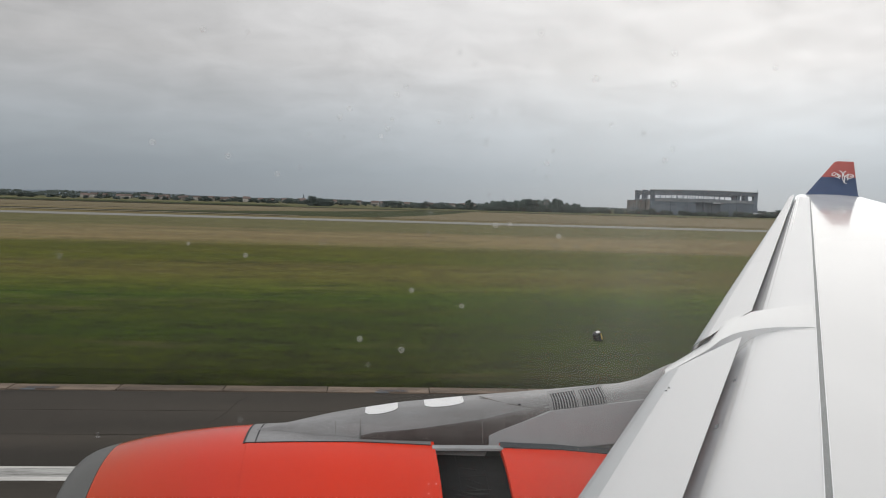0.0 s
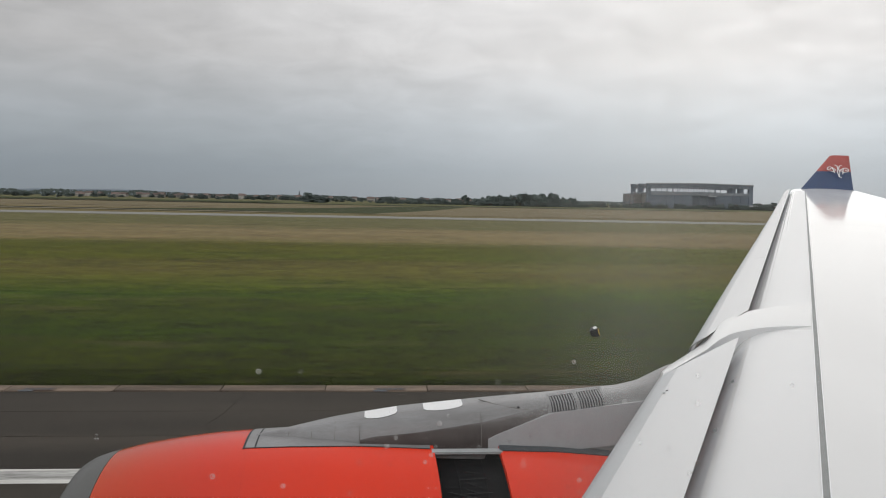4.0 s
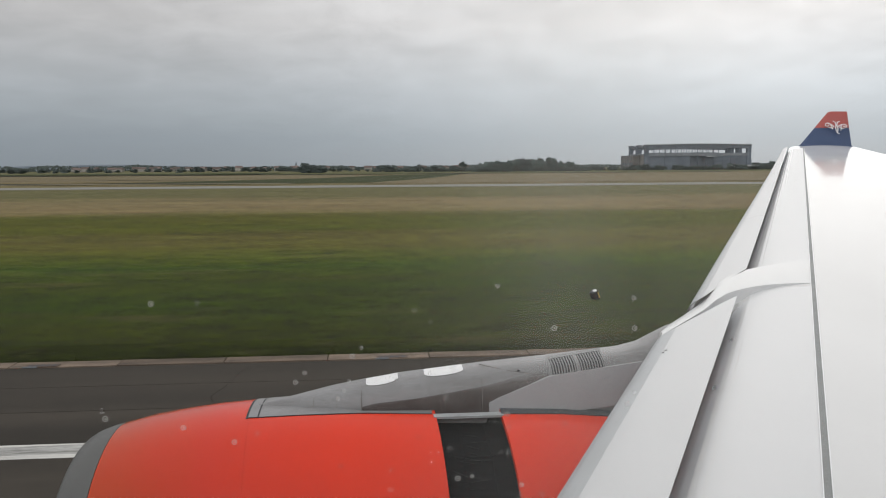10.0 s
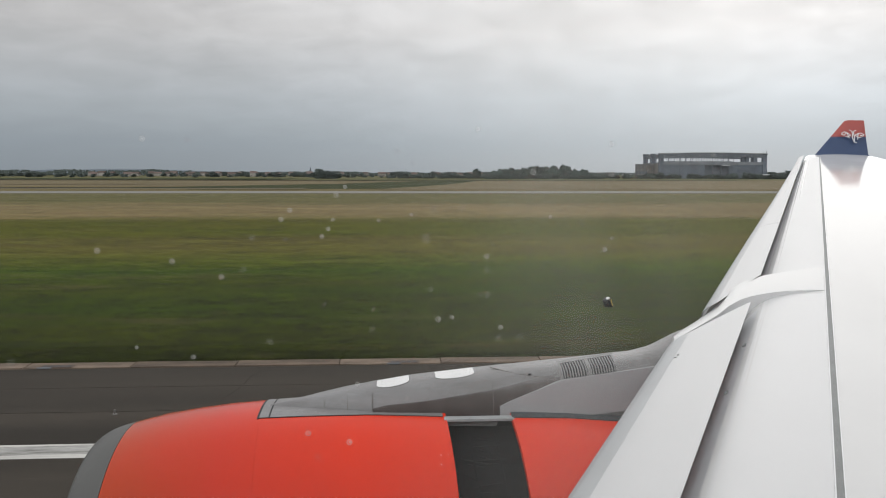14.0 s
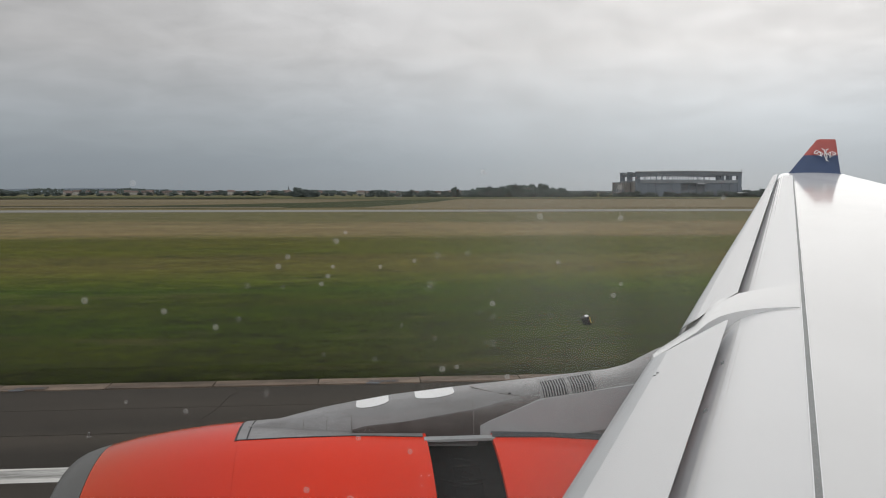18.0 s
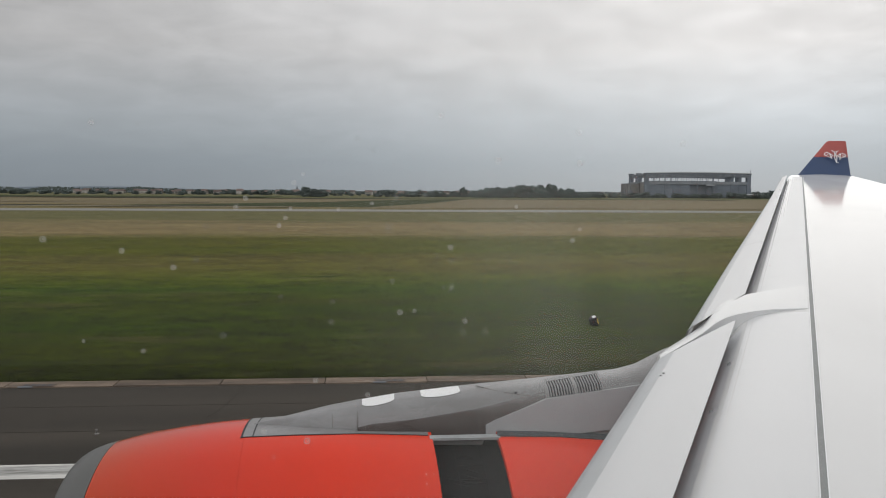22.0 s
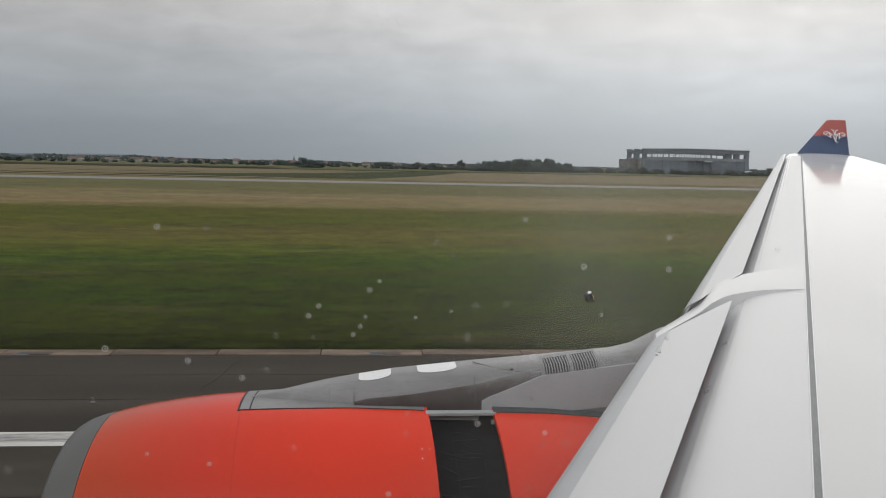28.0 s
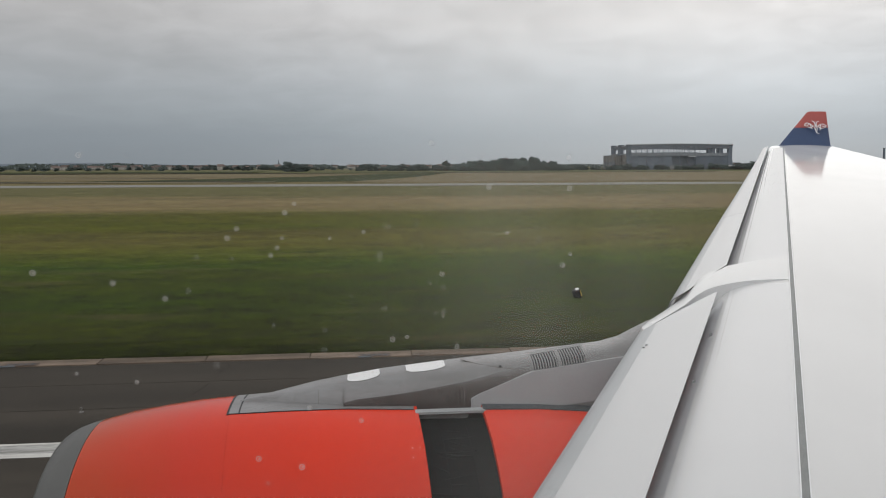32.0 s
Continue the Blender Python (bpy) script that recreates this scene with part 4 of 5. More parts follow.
def build_cabin():
    """Plain cabin box round the camera with the rounded window opening."""
    cx, cz, hw, hh, r = 0.0, 5.58, 0.15, 0.19, 0.085
    n = 8
    hole = []
    for sx, sz, a0 in ((1, 1, 0), (-1, 1, 90), (-1, -1, 180), (1, -1, 270)):
        for i in range(n + 1):
            a = radians(a0 + 90 * i / n)
            hole.append((cx + sx * (hw - r) + r * math.cos(a), cz + sz * (hh - r) + r * math.sin(a)))
    outer = []
    for x, z in hole:
        dx, dz = x - cx, z - cz
        s = min(1.5 / max(abs(dx), 1e-6), 1.1 / max(abs(dz), 1e-6))
        outer.append((cx + dx * s, cz - 0.1 + dz * s))
    bm = bmesh.new()
    rings = [[bm.verts.new((x, y, z)) for x, z in pts] for pts, y in ((outer, 0.19), (hole, 0.19), (hole, 0.13), (outer, 0.13))]
    k = len(hole)
    for a, b in zip(rings, rings[1:] + rings[:1]):
        for i in range(k):
            j = (i + 1) % k
            bm.faces.new((a[i], a[j], b[j], b[i]))
    wall = part("cabin_wall", bm, "cabin", airliner, "cream cabin side wall with a rounded window opening")
    bm = bmesh.new()
    bm.faces.new([bm.verts.new((x, 0.175, z)) for x, z in hole])
    g = bmesh.ops.extrude_face_region(bm, geom=bm.faces[:])
    bmesh.ops.translate(bm, vec=(0, 0.002, 0), verts=[v for v in g["geom"] if isinstance(v, bmesh.types.BMVert)])
    m = bpy.data.materials.new("window_acrylic")
    m.use_nodes = True
    nt = m.node_tree
    nt.nodes.clear()
    tr, gl, fr, mx, out = (nt.nodes.new(t) for t in ("ShaderNodeBsdfTransparent", "ShaderNodeBsdfGlossy", "ShaderNodeFresnel", "ShaderNodeMixShader", "ShaderNodeOutputMaterial"))
    gl.inputs["Roughness"].default_value = 0.03
    fr.inputs["IOR"].default_value = 1.2
    nt.links.new(fr.outputs[0], mx.inputs[0])
    nt.links.new(tr.outputs[0], mx.inputs[1])
    nt.links.new(gl.outputs[0], mx.inputs[2])
    # sun glare that veils the right side, put into the acrylic as translucent haze
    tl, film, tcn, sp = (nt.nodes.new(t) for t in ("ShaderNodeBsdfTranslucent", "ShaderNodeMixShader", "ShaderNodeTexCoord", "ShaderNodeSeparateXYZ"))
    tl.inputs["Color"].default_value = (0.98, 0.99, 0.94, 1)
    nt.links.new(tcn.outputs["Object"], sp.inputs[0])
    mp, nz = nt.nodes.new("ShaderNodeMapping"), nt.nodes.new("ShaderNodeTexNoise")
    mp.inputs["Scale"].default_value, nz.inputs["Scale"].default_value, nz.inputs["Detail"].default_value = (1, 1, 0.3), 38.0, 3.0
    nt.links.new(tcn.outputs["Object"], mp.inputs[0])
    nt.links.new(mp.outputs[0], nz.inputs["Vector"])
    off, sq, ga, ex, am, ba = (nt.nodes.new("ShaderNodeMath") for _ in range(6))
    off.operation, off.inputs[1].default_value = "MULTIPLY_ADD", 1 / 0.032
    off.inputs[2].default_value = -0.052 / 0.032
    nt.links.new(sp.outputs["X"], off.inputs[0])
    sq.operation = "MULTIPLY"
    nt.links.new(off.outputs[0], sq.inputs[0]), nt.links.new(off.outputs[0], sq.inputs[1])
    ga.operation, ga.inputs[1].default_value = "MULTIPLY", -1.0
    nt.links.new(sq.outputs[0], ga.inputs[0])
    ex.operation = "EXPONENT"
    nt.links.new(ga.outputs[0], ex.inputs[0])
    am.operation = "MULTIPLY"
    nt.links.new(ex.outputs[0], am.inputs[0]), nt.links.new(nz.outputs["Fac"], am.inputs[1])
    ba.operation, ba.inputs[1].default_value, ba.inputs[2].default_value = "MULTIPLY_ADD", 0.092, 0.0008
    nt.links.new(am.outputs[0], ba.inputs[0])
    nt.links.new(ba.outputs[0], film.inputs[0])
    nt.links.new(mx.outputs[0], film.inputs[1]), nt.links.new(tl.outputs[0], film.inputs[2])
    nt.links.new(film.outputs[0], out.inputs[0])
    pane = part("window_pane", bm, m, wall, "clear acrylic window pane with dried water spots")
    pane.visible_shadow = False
    for name, lo, hi, mat in (("cabin_floor", (-1.5, -1.6, 4.30), (1.5, 0.13, 4.38), "cabin_floor"), ("cabin_ceiling", (-1.5, -1.6, 6.58), (1.5, 0.13, 6.66), "cabin"),
                              ("cabin_partition", (-1.5, -1.68, 4.38), (1.5, -1.6, 6.58), "cabin"), ("cabin_end", (-1.58, -1.6, 4.38), (-1.5, 0.13, 6.58), "cabin"),
                              ("cabin_end", (1.5, -1.6, 4.38), (1.58, 0.13, 6.58), "cabin")):
        part(name, box(lo, hi), mat, airliner)
    # plain fuselage barrel round the cabin, open where the wall panel sits
    bm = bmesh.new()
    xs, n = [-9, -6, -3, -1.5, 1.5, 4, 8, 12, 15], 64
    grid = [[bm.verts.new((x, -2.65 + 2.82 * math.cos(2 * math.pi * k / n), 4.95 + 2.82 * math.sin(2 * math.pi * k / n))) for k in range(n)] for x in xs]
    for i in range(len(xs) - 1):
        for k in range(n):
            mid = math.sin(2 * math.pi * (k + 0.5) / n) * 2.82 + 4.95
            if xs[i] == -1.5 and math.cos(2 * math.pi * k / n) > 0 and 4.3 < mid < 6.7:
                continue
            bm.faces.new((grid[i][k], grid[i + 1][k], grid[i + 1][(k + 1) % n], grid[i][(k + 1) % n]))
    bm.faces.new(grid[0][::-1])
    bm.faces.new(grid[-1])
    smooth(part("fuselage", bm, "wing", airliner, "plain white fuselage barrel"), 40)
    leg = part("landing_gear", loft([[(8.6 + r * math.cos(a * math.pi / 6), 2.9 + r * math.sin(a * math.pi / 6), z) for a in range(12)] for z, r in ((0.6, 0.14), (3.9, 0.2))]), "lip", airliner, "main landing gear leg")
    for dx in (-1, 1):
        for dy in (-0.7, 0.7):
            rings = [[(8.6 + dx + r * math.cos(a * math.pi / 14), 2.9 + dy + w, 0.69 + r * math.sin(a * math.pi / 14)) for a in range(28)] for w, r in ((-0.23, 0.5), (-0.2, 0.66), (0.2, 0.66), (0.23, 0.5))]
            smooth(part("wheel", loft(rings), "dark", leg, "black tyre"), 40)
    part("bogie_beam", box((7.5, 2.15, 0.58), (9.7, 3.65, 0.78)), "lip", leg)
    return wall


build_cabin()

# ---- far things ----
def box_part(name, lo, hi, mat, parent, label=""):
    return part(name, box(lo, hi), mat, parent, label)


def build_hangar():
    h = thing("hangar", "huge unfinished concrete hangar with an open clerestory and no doors", "hangar")
    X0, X1, Y0, Y1 = 339.0, 478.0, 1000.0, 1066.0
    box_part("floor_slab", (X0 - 4, Y0 - 4, -0.2), (X1 + 4, Y1 + 4, 0.4), "concrete", h)
    box_part("back_wall", (X0 + 2, Y1 - 1, 0), (X1, Y1, 19.0), "concrete_dark", h)
    for k in range(6):
        y = Y0 + 4 + k * 10.2
        box_part("side_panel", (X0 + 0.6 + 0.25 * (k % 2), y, 0), (X0 + 1.8, y + 9.9, 19.0), "brick", h, "pale brownish infill panel")
    box_part("side_wall", (X1 - 1.2, Y0 + 2, 0), (X1, Y1 - 1, 19.0), "concrete", h)
    # front: bays of weathered panels under a paler beam, two dark bays without doors
    edges = [X0 + 4.5 + k * (X1 - X0 - 9) / 12 for k in range(13)]
    for k, (a, b) in enumerate(zip(edges, edges[1:])):
        if k in (5, 6, 7):
            # dark sheet stands in for the unlit inside of the bay
            box_part("open_bay", (a + 0.2, Y0 + 6, 0.4), (b - 0.2, Y0 + 6.5, 17.5), "steel", h, "dark sheet for the unlit inside of a bay without doors")
        else:
            box_part("front_panel", (a + 0.1, Y0 + 0.3 + 0.2 * (k % 2), 0), (b - 0.1, Y0 + 1.3, 17.5), "concrete_dark", h, "weathered front panel, backlit shade in its dark colour")
        box_part("mullion", (a - 0.35, Y0 - 0.1, 0), (a + 0.35, Y0 + 1.4, 17.5), "concrete_dark", h)
    box_part("lintel", (X0 + 4.5, Y0 - 0.6, 17.5), (X1 - 4.5, Y0 + 2, 21.2), "concrete", h, "pale concrete beam under the opening")
    box_part("loading_gap", (edges[7], Y0 - 0.9, 16.2), (edges[8], Y0 - 0.62, 17.4), "roofwhite", h)
    # corner and side pillars, stepped heads
    for x in (X0, X1 - 5.2):
        for k, y in enumerate((Y0 - 1, Y0 + 30, Y1 - 5)):
            box_part("pillar", (x, y, 0), (x + 5.2, y + 5, 31.4), "concrete_dark", h)
            box_part("pillar_head", (x - 0.6, y - 0.5, 30.2), (x + 5.8, y + 5.4, 32.0), "steel", h)
        for ya, yb in ((Y0 + 4, Y0 + 30), (Y0 + 35, Y1 - 5)):
            box_part("side_girder", (x + 1.2, ya, 27.4), (x + 3.4, yb, 30.4), "steel", h)
            box_part("sill_beam", (x + 0.4, ya, 19.0), (x + 3.4, yb, 20.4), "concrete", h)
    for x in (X1 - 27.0, X1 - 16.5):
        box_part("post", (x, Y0, 21.2), (x + 4.4, Y0 + 2.5, 27.5), "concrete_dark", h)
    # front and back roof girders, gently arched above and below
    for ya, yb, drop, mat in ((Y0 - 1.5, Y0 + 2.5, 0.0, "steel"), (Y1 - 3, Y1, 0.6, "steel")):
        rings = []
        for i in range(17):
            q = i / 16
            x = X0 + 3 + (X1 - X0 - 6) * q
            top, low = 31.2 + 1.1 * math.sin(math.pi * q) - drop, 26.4 + 1.3 * math.sin(math.pi * q) - drop
            rings.append([(x, ya, low), (x, ya, top), (x, yb, top), (x, yb, low)])
        part("roof_girder", loft(rings), mat, h, "deep arched roof girder")
    rings = []
    for i in range(17):
        q = i / 16
        x, z = X0 - 0.5 + (X1 - X0 + 1) * q, 31.3 + 1.1 * math.sin(math.pi * q)
        rings.append([(x, Y0 - 2, z), (x, Y0 - 2, z + 0.75), (x, Y0 + 3, z + 0.75), (x, Y0 + 3, z)])
    part("coping", loft(rings), "roofwhite", h, "pale coping along the roof edge")
    # hangers and braces in the open band
    n = 13
    for i in range(n):
        x = X0 + 14 + i * (X1 - X0 - 52) / (n - 1)
        box_part("hanger", (x - 0.45, Y0 + 26, 20.0), (x + 0.45, Y0 + 27, 29.0), "concrete_dark", h)
    for i in range(n - 1):
        x = X0 + 14 + (i + 0.5) * (X1 - X0 - 52) / (n - 1)
        lean = 3.4 if i % 2 else -3.4
        bm = bmesh.new()
        m = Matrix.Translation((x, Y0 + 26.5, 25.4)) @ Vector((lean, 0, 4.4)).to_track_quat("Z", "Y").to_matrix().to_4x4()
        add_box(bm, (-0.22, -0.25, -2.6), (0.22, 0.25, 2.6), m)
        part("brace", bm, "concrete_dark", h)
    box_part("bottom_chord", (X0 + 10, Y0 + 26, 21.3), (X1 - 34, Y0 + 27, 22.2), "concrete_dark", h)
    for i in range(15):
        x = X0 + 9 + i * 8.2
        box_part("back_post", (x - 0.35, Y1 - 2.6, 19.0), (x + 0.35, Y1 - 2, 28.0), "concrete_dark", h)
    # lower side block with its piers
    box_part("low_annex", (X0 - 8, Y0 + 22, 0), (X0, Y1 + 8, 18.2), "brick", h, "lower pale side block")
    for k in range(4):
        y = Y0 + 24 + 12 * k
        box_part("annex_window", (X0 - 8.25, y, 6), (X0 - 7.98, y + 6, 9.5), "concrete_dark", h)
        box_part("annex_pier", (X0 - 8.6, y + 7.5, 0), (X0 - 7.9, y + 9.5, 18.2), "concrete", h)
    box_part("annex_coping", (X0 - 8.4, Y0 + 21.6, 18.2), (X0, Y1 + 8.4, 18.9), "concrete", h)
    box_part("end_block", (X1, Y0 + 8, 0), (X1 + 5, Y1, 12.5), "concrete_dark", h)
    for x, z in ((X1 - 0.6, 36.0), (X1 - 4.6, 34.2)):
        box_part("mast", (x, Y0, 31), (x + 0.4, Y0 + 0.4, z), "steel", h)


build_hangar()


def build_hall(x0, x1, y0, depth, height, label, white=False, rise=2.2):
    h = thing("storage_hall", label, "building")
    box_part("wall", (x0, y0, 0), (x1, y0 + depth, height), "plaster" if white else "concrete_dark", h)
    rings = []
    for x in (x0 - 1.5, x1 + 1.5):
        rings.append([(x, y0 - 1.5, height - 0.2), (x, y0 - 1.5, height + 0.5), (x, y0 + depth / 2, height + rise), (x, y0 + depth + 1.5, height + 0.5), (x, y0 + depth + 1.5, height - 0.2)])
    part("roof", loft(rings), "roofwhite" if white else "steel", h)
    n = max(2, int((x1 - x0) / 9))
    for k in range(n):
        x = x0 + 2 + k * (x1 - x0 - 2) / n
        box_part("window", (x, y0 - 0.12, height * 0.35), (x + 4, y0 - 0.01, height * 0.72), "steel" if white else "concrete", h)
    for k in range(n + 1):
        x = x0 + k * (x1 - x0) / n
        box_part("pier", (x - 0.3, y0 - 0.3, 0), (x + 0.3, y0, height - 0.2), "concrete", h)


build_hall(560, 690, 1010, 40, 9.0, "long low grey hall beside the big hangar", rise=5.0)
build_hall(448, 512, 985, 14, 4.6, "low shed with a pale sheet roof", True, 1.2)
build_hall(516, 534, 990, 14, 6.6, "small white flat-roofed block beside the sheds", True, 0.8)
build_hall(536, 566, 996, 14, 3.6, "low shed with a pale sheet roof", True, 0.8)
build_hall(712, 760, 1040, 30, 10.0, "dark block beside a chimney")


def build_chimney():
    c = thing("chimney", "slim dark factory chimney", "chimney", at=(745, 1085, 0))
    rings = [[(r * math.cos(a * math.pi / 6), r * math.sin(a * math.pi / 6), z) for a in range(12)] for z, r in ((0, 1.7), (28, 1.2), (28.3, 1.45), (29, 1.45))]
    part("shaft", loft(rings), "concrete_dark", c)


build_chimney()


def build_terminal():
    t = thing("terminal", "low airport terminal with a square control tower", "terminal")
    box_part("hall", (1640, 1300, 0), (1900, 1360, 14), "concrete", t)
    box_part("upper_hall", (1670, 1305, 14), (1780, 1350, 20), "concrete_dark", t)
    box_part("tower", (1690, 1310, 20), (1712, 1332, 46), "concrete_dark", t)
    box_part("tower_cab", (1688, 1308, 46), (1714, 1334, 52), "steel", t)
    box_part("pier", (1900, 1310, 0), (2050, 1340, 10), "roofwhite", t)
    for x in (1600, 1860, 1960, 2080):
        mast = thing("floodlight_mast", "tall thin apron floodlight mast", "mast", "apron masts", at=(x, 1280, 0))
        part("pole", loft([[(r * math.cos(a * math.pi / 4), r * math.sin(a * math.pi / 4), z) for a in range(8)] for z, r in ((0, 0.6), (34, 0.3))]), "steel", mast)
        part("head", box((-2.2, -0.6, 33), (2.2, 0.6, 35)), "steel", mast)


build_terminal()


# trees
def tree_model(name, height, spread, seed, leaves, leaf, trunk_h, label):
    rnd = random.Random(seed)
    t = thing(name, label, "tree" if name == "tree" else "bush")
    bm = bmesh.new()

    def limb(a, b, r0, r1):
        d = Vector(b) - Vector(a)
        q = d.to_track_quat("Z", "Y").to_matrix()
        rows = []
        for p, r in ((Vector(a), r0), (Vector(b), r1)):
            rows.append([bm.verts.new(p + q @ Vector((r * math.cos(k * math.pi / 3), r * math.sin(k * math.pi / 3), 0))) for k in range(6)])
        for i in range(6):
            bm.faces.new((rows[0][i], rows[0][(i + 1) % 6], rows[1][(i + 1) % 6], rows[1][i]))

    limb((0, 0, -0.2), (0.1, 0, trunk_h), 0.03 * height, 0.02 * height)
    tips = []
    for k in range(6):
        a = k * 1.05 + rnd.random()
        e = (spread * 0.55 * math.cos(a) * rnd.uniform(0.5, 1), spread * 0.55 * math.sin(a) * rnd.uniform(0.5, 1), height * rnd.uniform(0.5, 0.88))
        limb((0.1, 0, trunk_h * rnd.uniform(0.7, 1)), e, 0.014 * height, 0.004 * height)
        tips.append(Vector(e))
    part("trunk", bm, "bark", t)
    # crown: leaf clumps gathered round a dozen centres
    cs = tips + [Vector((rnd.uniform(-0.6, 0.6) * spread, rnd.uniform(-0.6, 0.6) * spread, height * (rnd.uniform(0.35, 0.86) if name == "tree" else rnd.uniform(0.1, 0.7)))) for _ in range(8 if name == "tree" else 14)]
    bm = bmesh.new()
    for _ in range(leaves):
        c = rnd.choice(cs)
        v = Vector((rnd.gauss(0, 1), rnd.gauss(0, 1), rnd.gauss(0, 1))).normalized() * rnd.random() ** 0.5
        p = c + Vector((v.x * spread * 0.42, v.y * spread * 0.42, v.z * height * 0.17))
        p.z = max(p.z, height * 0.06)
        s = leaf * rnd.uniform(0.6, 1.3)
        a = Vector((rnd.gauss(0, 1), rnd.gauss(0, 1), rnd.gauss(0, 1))).normalized()
        b = a.orthogonal().normalized()
        b.rotate(Matrix.Rotation(rnd.random() * 6.28, 3, a))
        c2 = a.cross(b)
        bm.faces.new([bm.verts.new(p + b * s), bm.verts.new(p + c2 * s * 0.7 + a * 0.2 * s), bm.verts.new(p - b * s), bm.verts.new(p - c2 * s * 0.7 + a * 0.2 * s)])
    part("crown", bm, "leaf" if name == "tree" else "hedge", t)
    return t


TREES = [tree_model("tree", 13, 5.0, 1, 1100, 0.7, 2.0, "round leafy tree at the edge of the airfield"),
         tree_model("tree", 14, 4.8, 2, 1100, 0.7, 2.2, "tall leafy tree at the edge of the airfield"),
         tree_model("tree", 10, 4.6, 3, 800, 0.65, 2.0, "low leafy tree at the edge of the airfield")]
BUSHES = [tree_model("bush", 5, 4.5, 4, 900, 0.55, 0.6, "dark scrub bush by the fields"), tree_model("bush", 6.5, 6.0, 5, 1100, 0.62, 0.7, "wide dark bush by the fields")]
used = set()


def plant(kind, models, x, y, s, rnd, group, flat=1.0):
    k = rnd.randrange(len(models))
    m = pose(x, y, 0, 0, 0, rnd.uniform(0, 360))
    src = models[k]
    if src.name in used:
        ob = copy_thing(src, m)
    else:
        used.add(src.name)
        ob = src
        ob.matrix_basis = m
    ob.scale = (s * rnd.uniform(0.85, 1.2), s * rnd.uniform(0.85, 1.2), s * flat * rnd.uniform(0.85, 1.15))
    tagged(ob, group=group)
    return ob


SHIFT = 0.022


def build_woods():
    rnd = random.Random(11)
    # the wood left of the hangar
    for i in range(95):
        q = rnd.uniform(0.150, 0.272)
        y = rnd.uniform(900, 1000)
        s = lerp(q, [(0.14, 0.6), (0.165, 0.9), (0.19, 0.9), (0.215, 1.1), (0.24, 1.1), (0.262, 0.85), (0.30, 0.5)]) * rnd.uniform(0.8, 1.05)
        plant("tree", TREES, (q - SHIFT) * y, y, s, rnd, "wood beside the hangar")
    for i in range(58):
        q = rnd.uniform(0.140, 0.285)
        plant("bush", BUSHES, (q - SHIFT) * 895, 895 + rnd.uniform(-6, 10), rnd.uniform(0.6, 1.0), rnd, "undergrowth of the wood")
    for i in range(70):
        q = 0.02 + 0.34 * (i + rnd.random()) / 70
        plant("bush", BUSHES, (q - SHIFT) * 960, 960 + rnd.uniform(-10, 20), rnd.uniform(0.5, 0.9), rnd, "low hedge by the wood", 0.8)
    # lone trees
    for q, y, s in ((0.128, 930, 0.95), (0.132, 935, 0.7), (0.36, 990, 0.5), (0.53, 995, 0.9), (0.545, 1000, 0.7)):
        plant("tree", TREES, (q - SHIFT) * y, y, s, rnd, "lone trees")
    for q, s in ((-0.066, 0.75), (-0.060, 0.95), (-0.054, 1.0), (-0.049, 0.85), (-0.044, 0.6)):
        plant("bush", BUSHES, (q - SHIFT) * 900, 900 + rnd.uniform(-8, 8), s * 1.9, rnd, "round clump in the field")
    # scrub along the far edge
    for i in range(110):
        q = -0.5 + 1.1 * (i + rnd.random()) / 110
        y = rnd.uniform(985, 1120) if q > 0.05 else rnd.uniform(1100, 1500)
        plant("bush", BUSHES, q * y, y, rnd.uniform(0.6, 1.3), rnd, "scrub along the fields")
    for i in range(80):
        q = rnd.uniform(0.34, 0.60)
        plant("bush", BUSHES, (q - SHIFT) * 975, 975 + rnd.uniform(-15, 10), rnd.uniform(0.6, 1.2), rnd, "scrub in front of the hangar")
    for i in range(70):
        q = -0.5 + 0.66 * (i + rnd.random()) / 70
        y = rnd.uniform(1450, 1900)
        plant("bush", BUSHES, q * y, y, rnd.uniform(0.7, 1.5), rnd, "village trees")
    for i in range(50):
        q = rnd.uniform(0.55, 1.6)
        y = rnd.uniform(1050, 1250)
        plant("tree", TREES, q * y, y, rnd.uniform(0.6, 1.0), rnd, "trees by the terminal")


build_woods()


def build_village():
    rnd = random.Random(5)
    for i in range(44):
        q = rnd.uniform(-0.36, 0.12)
        y = rnd.uniform(1500, 1800)
        w, d, hgt = rnd.uniform(9, 16), rnd.uniform(8, 11), rnd.uniform(3.5, 6.5)
        h = thing("house", "small pale house with a faded tiled roof", "house", "village houses", at=(q * y, y, 0))
        h.rotation_euler = (0, 0, rnd.uniform(-0.5, 0.5))
        part("wall", box((-w / 2, -d / 2, 0), (w / 2, d / 2, hgt)), "plaster", h)
        r = hgt + d * 0.36
        part("roof", loft([[(x, -d / 2 - 0.5, hgt - 0.1), (x, 0, r), (x, d / 2 + 0.5, hgt - 0.1)] for x in (-w / 2 - 0.4, w / 2 + 0.4)]), "tile", h)
        for k in (-0.25, 0.25):
            part("window", box((k * w - 0.7, -d / 2 - 0.06, 1.2), (k * w + 0.7, -d / 2 - 0.01, 2.6)), "dark2", h)
    # church spire
    c = thing("church", "pale village church with a pointed spire", "church", at=(-0.097 * 1650, 1650, 0))
    c.scale = (0.6, 0.6, 0.62)
    part("tower", box((-3, -3, 0), (3, 3, 17)), "plaster", c)
    part("spire", loft([[(-3, -3, 17), (3, -3, 17), (3, 3, 17), (-3, 3, 17)], [(-0.15, -0.15, 31), (0.15, -0.15, 31), (0.15, 0.15, 31), (-0.15, 0.15, 31)]]), "steel", c)


build_village()


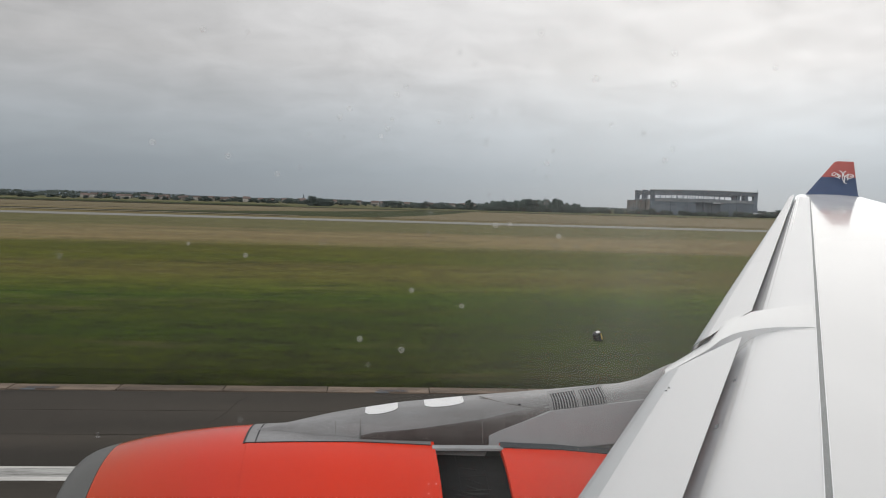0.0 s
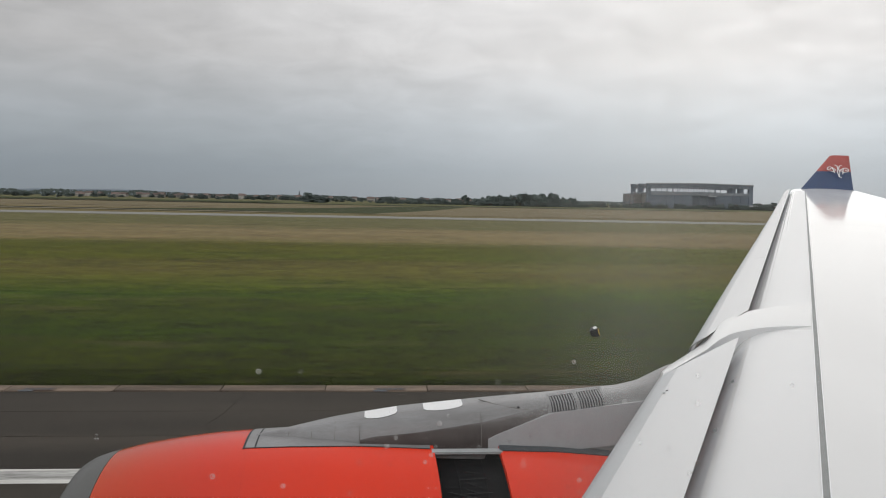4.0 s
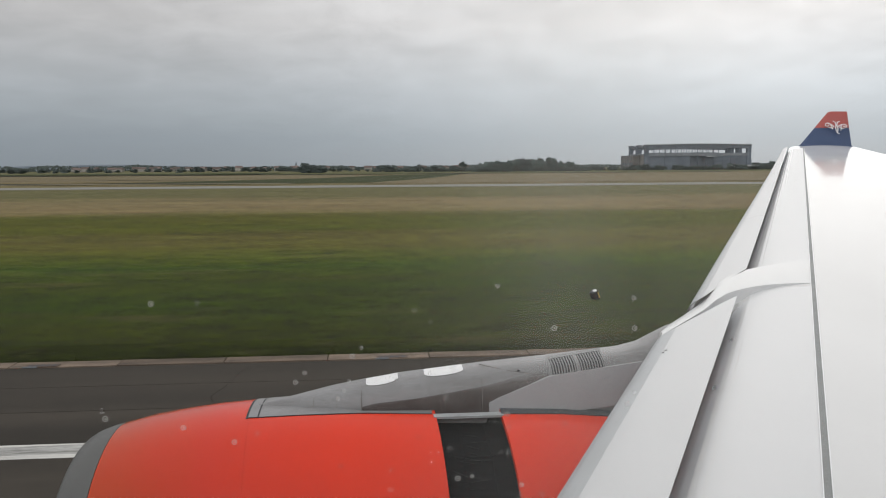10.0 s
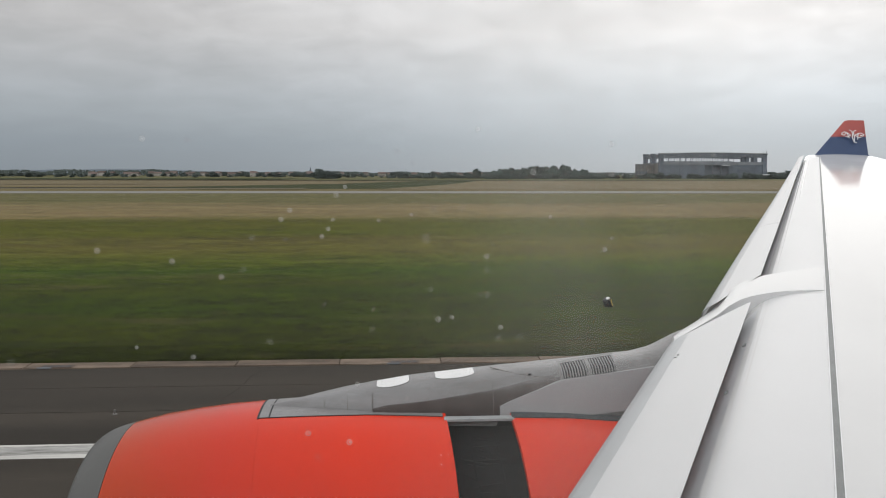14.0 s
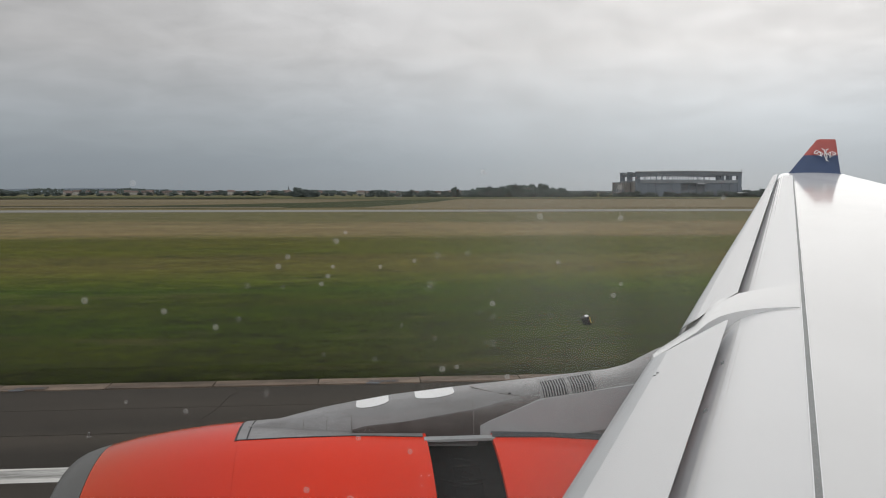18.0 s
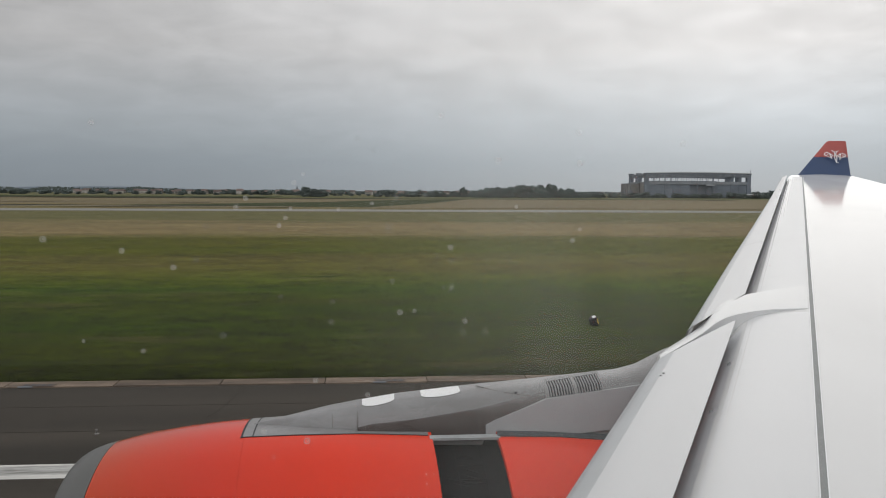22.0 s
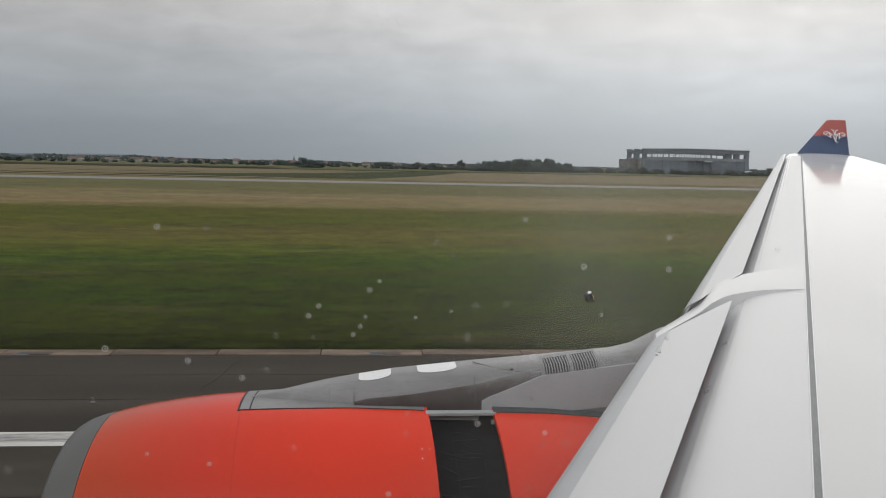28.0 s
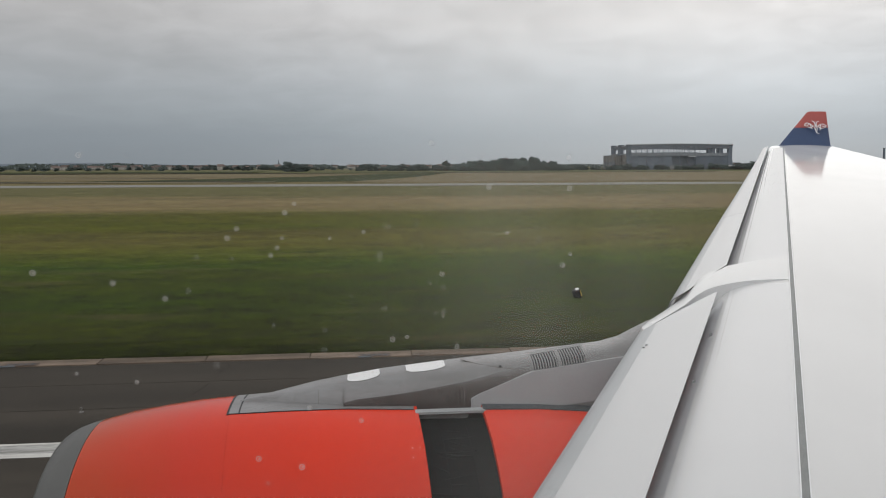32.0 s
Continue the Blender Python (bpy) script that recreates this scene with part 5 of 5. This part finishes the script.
def build_far_woods():
    rnd = random.Random(21)
    verts, faces = [], []
    for _ in range(16000):
        q = rnd.uniform(-0.75, 1.6)
        y = rnd.uniform(1950, 2300)
        n = noise.noise(Vector((q * 30, 0, 0)))
        if q > 0.1 and rnd.random() < 0.3:
            continue
        x, z = q * y, rnd.random() ** 0.7 * (8 + 4 * n) * (1.5 if q < -0.24 else 1.05)
        s = rnd.uniform(1.6, 3.2)
        a = rnd.uniform(0, 3.14)
        dx, dy = s * math.cos(a), s * math.sin(a)
        k = len(verts)
        verts += [(x - dx, y - dy, z - s * 0.6), (x + dx, y + dy, z - s * 0.5), (x + dx * 0.6, y + dy * 0.6, z + s * 0.8), (x - dx * 0.7, y - dy * 0.7, z + s * 0.7)]
        faces.append((k, k + 1, k + 2, k + 3))
    me = bpy.data.meshes.new("far_woods")
    me.from_pydata(verts, [], faces)
    me.materials.append(M["hedge"])
    tagged(new("far_woods", me), "distant line of dark woods along the horizon", "woods", kind="stuff")
    # low hills, distance haze painted as their blue
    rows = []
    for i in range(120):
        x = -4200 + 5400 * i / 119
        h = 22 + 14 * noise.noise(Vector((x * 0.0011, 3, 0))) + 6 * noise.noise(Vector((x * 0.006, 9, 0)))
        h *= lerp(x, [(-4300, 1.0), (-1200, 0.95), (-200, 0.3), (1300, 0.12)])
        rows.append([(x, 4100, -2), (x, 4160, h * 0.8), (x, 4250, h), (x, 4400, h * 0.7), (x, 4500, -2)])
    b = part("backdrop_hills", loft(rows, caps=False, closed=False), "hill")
    tagged(b, "low wooded hills on the horizon, haze in their blue colour", "hills", kind="structure")


build_far_woods()


# ---- small things by the runway ----
def build_marker():
    m = thing("marker_light", "small black marker light with a white cap in the grass", "marker", at=(9.3, 33.4, -0.05))
    m.rotation_euler = (radians(8), radians(-20), 0)
    m.scale = (0.85, 0.85, 0.85)
    rings = [[(r * math.cos(a * math.pi / 8), r * math.sin(a * math.pi / 8), z) for a in range(16)] for z, r in ((0, 0.2), (0.03, 0.22), (0.4, 0.22), (0.42, 0.2))]
    smooth(part("body", loft(rings), "dark", m), 40)
    part("top", loft([[(r * math.cos(a * math.pi / 8), r * math.sin(a * math.pi / 8), z) for a in range(16)] for z, r in ((0.42, 0.2), (0.47, 0.19), (0.48, 0.15))]), "joint", m)
    part("side_band", loft([[(r * math.cos(a), r * math.sin(a), z) for a in [radians(-50 + 20 * i) for i in range(6)] for r in (0.222,)] + [(0.2 * math.cos(a), 0.2 * math.sin(a), z) for a in [radians(50 - 20 * i) for i in range(6)]] for z in (0.06, 0.38)]), "yellow", m, "yellow painted side")
    part("reflector", soft_box((-0.02, -0.2, 0.47), (0.15, 0.05, 0.51), 0.01), "white", m, "small white reflector")


build_marker()


def build_edge_lights():
    for x in (-66.4, -6.4, 53.6):
        e = thing("edge_light", "low runway edge light with a pale lens on a round base", "light", "runway lights", at=(x, 18.75, 0.0))
        e.scale = (0.45, 0.45, 0.45)
        part("base", loft([[(r * math.cos(a * math.pi / 6), r * math.sin(a * math.pi / 6), z) for a in range(12)] for z, r in ((0, 0.13), (0.03, 0.13), (0.05, 0.09))]), "vent", e)
        part("stem", loft([[(0.03 * math.cos(a * math.pi / 4), 0.03 * math.sin(a * math.pi / 4), z) for a in range(8)] for z in (0.05, 0.16)]), "vent", e)
        part("lens", loft([[(r * math.cos(a * math.pi / 6), r * math.sin(a * math.pi / 6), z) for a in range(12)] for z, r in ((0.16, 0.06), (0.24, 0.065), (0.27, 0.03))]), "vent", e)


build_edge_lights()


def build_drains():
    for x in (-39.6, -9.6, 0.4, 31.0):
        d = thing("drain_grate", "rusty drain grate set into the concrete edging", "drain", "runway drains", at=(x, 23.5, 0.03))
        part("frame", soft_box((-0.46, -0.15, -0.02), (0.46, 0.15, 0.012), 0.006), "rust", d)
        for k in range(5):
            part("slot", box((-0.38 + 0.16 * k, -0.10, 0.005), (-0.28 + 0.16 * k, 0.10, 0.016)), "joint", d)
        part("pale_lip", soft_box((-0.5, -0.19, -0.02), (-0.1, -0.15, 0.02), 0.006), "concrete", d)


build_drains()


def spot_material(name, amount):
    m = bpy.data.materials.new(name)
    m.use_nodes = True
    nt = m.node_tree
    nt.nodes.clear()
    tr, tl, mx, out = (nt.nodes.new(t) for t in ("ShaderNodeBsdfTransparent", "ShaderNodeBsdfTranslucent", "ShaderNodeMixShader", "ShaderNodeOutputMaterial"))
    tl.inputs["Color"].default_value = (1, 1, 0.98, 1)
    mx.inputs[0].default_value = amount
    nt.links.new(tr.outputs[0], mx.inputs[1])
    nt.links.new(tl.outputs[0], mx.inputs[2])
    nt.links.new(mx.outputs[0], out.inputs[0])
    return m


def build_water_spots():
    rnd = random.Random(3)
    rings, film = bmesh.new(), bmesh.new()

    def disc(bm, x, y, z, r, n):
        bm.faces.new([bm.verts.new((x + r * math.cos(k * 2 * math.pi / n), y, z + r * math.sin(k * 2 * math.pi / n))) for k in range(n)])

    placed = 0
    while placed < 62:
        x, z = rnd.gauss(0.008, 0.036), rnd.gauss(5.570, 0.019)
        if x > 0.030 + 0.763 * (z - 5.529) or z > 5.602 or x < -0.08:
            continue
        placed += 1
        r = rnd.uniform(0.00035, 0.00066)
        if placed % 2 == 0:
            outer = [rings.verts.new((x + r * math.cos(k * math.pi / 7), 0.1740, z + r * math.sin(k * math.pi / 7))) for k in range(14)]
            inner = [rings.verts.new((x + r * 0.70 * math.cos(k * math.pi / 7), 0.1740, z + r * 0.70 * math.sin(k * math.pi / 7))) for k in range(14)]
            for k in range(14):
                j = (k + 1) % 14
                rings.faces.new((outer[k], outer[j], inner[j], inner[k]))
            disc(rings, x + 0.1 * r, 0.1740, z, 0.34 * r, 8)
        # blurred body of the spot: faint discs one over the other
        for k, q in enumerate((1.7, 1.35, 1.0, 0.7)):
            disc(film, x + rnd.uniform(-0.1, 0.1) * r, 0.1742 + 0.0001 * k, z + rnd.uniform(-0.1, 0.1) * r, q * r * rnd.uniform(0.85, 1.1), 14)
    for name, bm, m in (("water_spotting", rings, spot_material("dried_water_rings", 0.28)), ("water_film", film, spot_material("dried_water_film", 0.019))):
        ob = part(name, bm, m, airliner, "dried water spots on the window")
        ob.visible_shadow = False
        tagged(ob, kind="stuff")


build_water_spots()


def build_grass_tufts():
    rng = np.random.default_rng(4)
    n = 50000
    y = 24.02 + 2.5 * rng.random(n) ** 1.6
    x = (rng.random(n) * 1.4 - 0.62) * (y + 4)
    h = 0.012 + 0.03 * rng.random(n) + 0.06 * np.exp(-(y - 24.02) / 0.2) * rng.random(n)
    a = rng.random(n) * 6.283
    w = 0.003 + 0.004 * rng.random(n)
    lean = (rng.random((n, 2)) - 0.5) * 0.26
    v = np.empty((n, 3, 3))
    v[:, 0] = np.stack([x - w * np.cos(a), y - w * np.sin(a), np.full(n, -0.03)], 1)
    v[:, 1] = np.stack([x + w * np.cos(a), y + w * np.sin(a), np.full(n, -0.03)], 1)
    v[:, 2] = np.stack([x + lean[:, 0], y + lean[:, 1], h - 0.03], 1)
    me = bpy.data.meshes.new("grass_tufts")
    me.from_pydata(v.reshape(-1, 3).tolist(), [], np.arange(3 * n).reshape(n, 3).tolist())
    me.materials.append(M["grass"])
    tagged(new("grass_tufts", me), "short uneven green grass beside the runway", "grass", kind="stuff")


build_grass_tufts()


def build_kerb():
    k = thing("concrete_edging", "sandy concrete edging slabs along the runway", "edging", kind="structure")
    rnd = random.Random(8)
    metas = []
    for i in range(4):
        bm = soft_box((-1.49, -0.33, -0.1), (1.49, 0.33, 0.03), 0.012)
        for v in bm.verts:
            v.co.y += rnd.uniform(-0.015, 0.015)
            v.co.z += rnd.uniform(-0.004, 0.004)
        me = bpy.data.meshes.new("concrete_slab")
        bm.to_mesh(me)
        bm.free()
        me.materials.append(M["kerb"])
        metas.append(me)
    for i in range(-60, 61):
        ob = new("concrete_slab", rnd.choice(metas))
        ob.parent = k
        ob.location = (i * 3.0, 23.68 + rnd.uniform(-0.02, 0.02), rnd.uniform(-0.006, 0.006))


build_kerb()
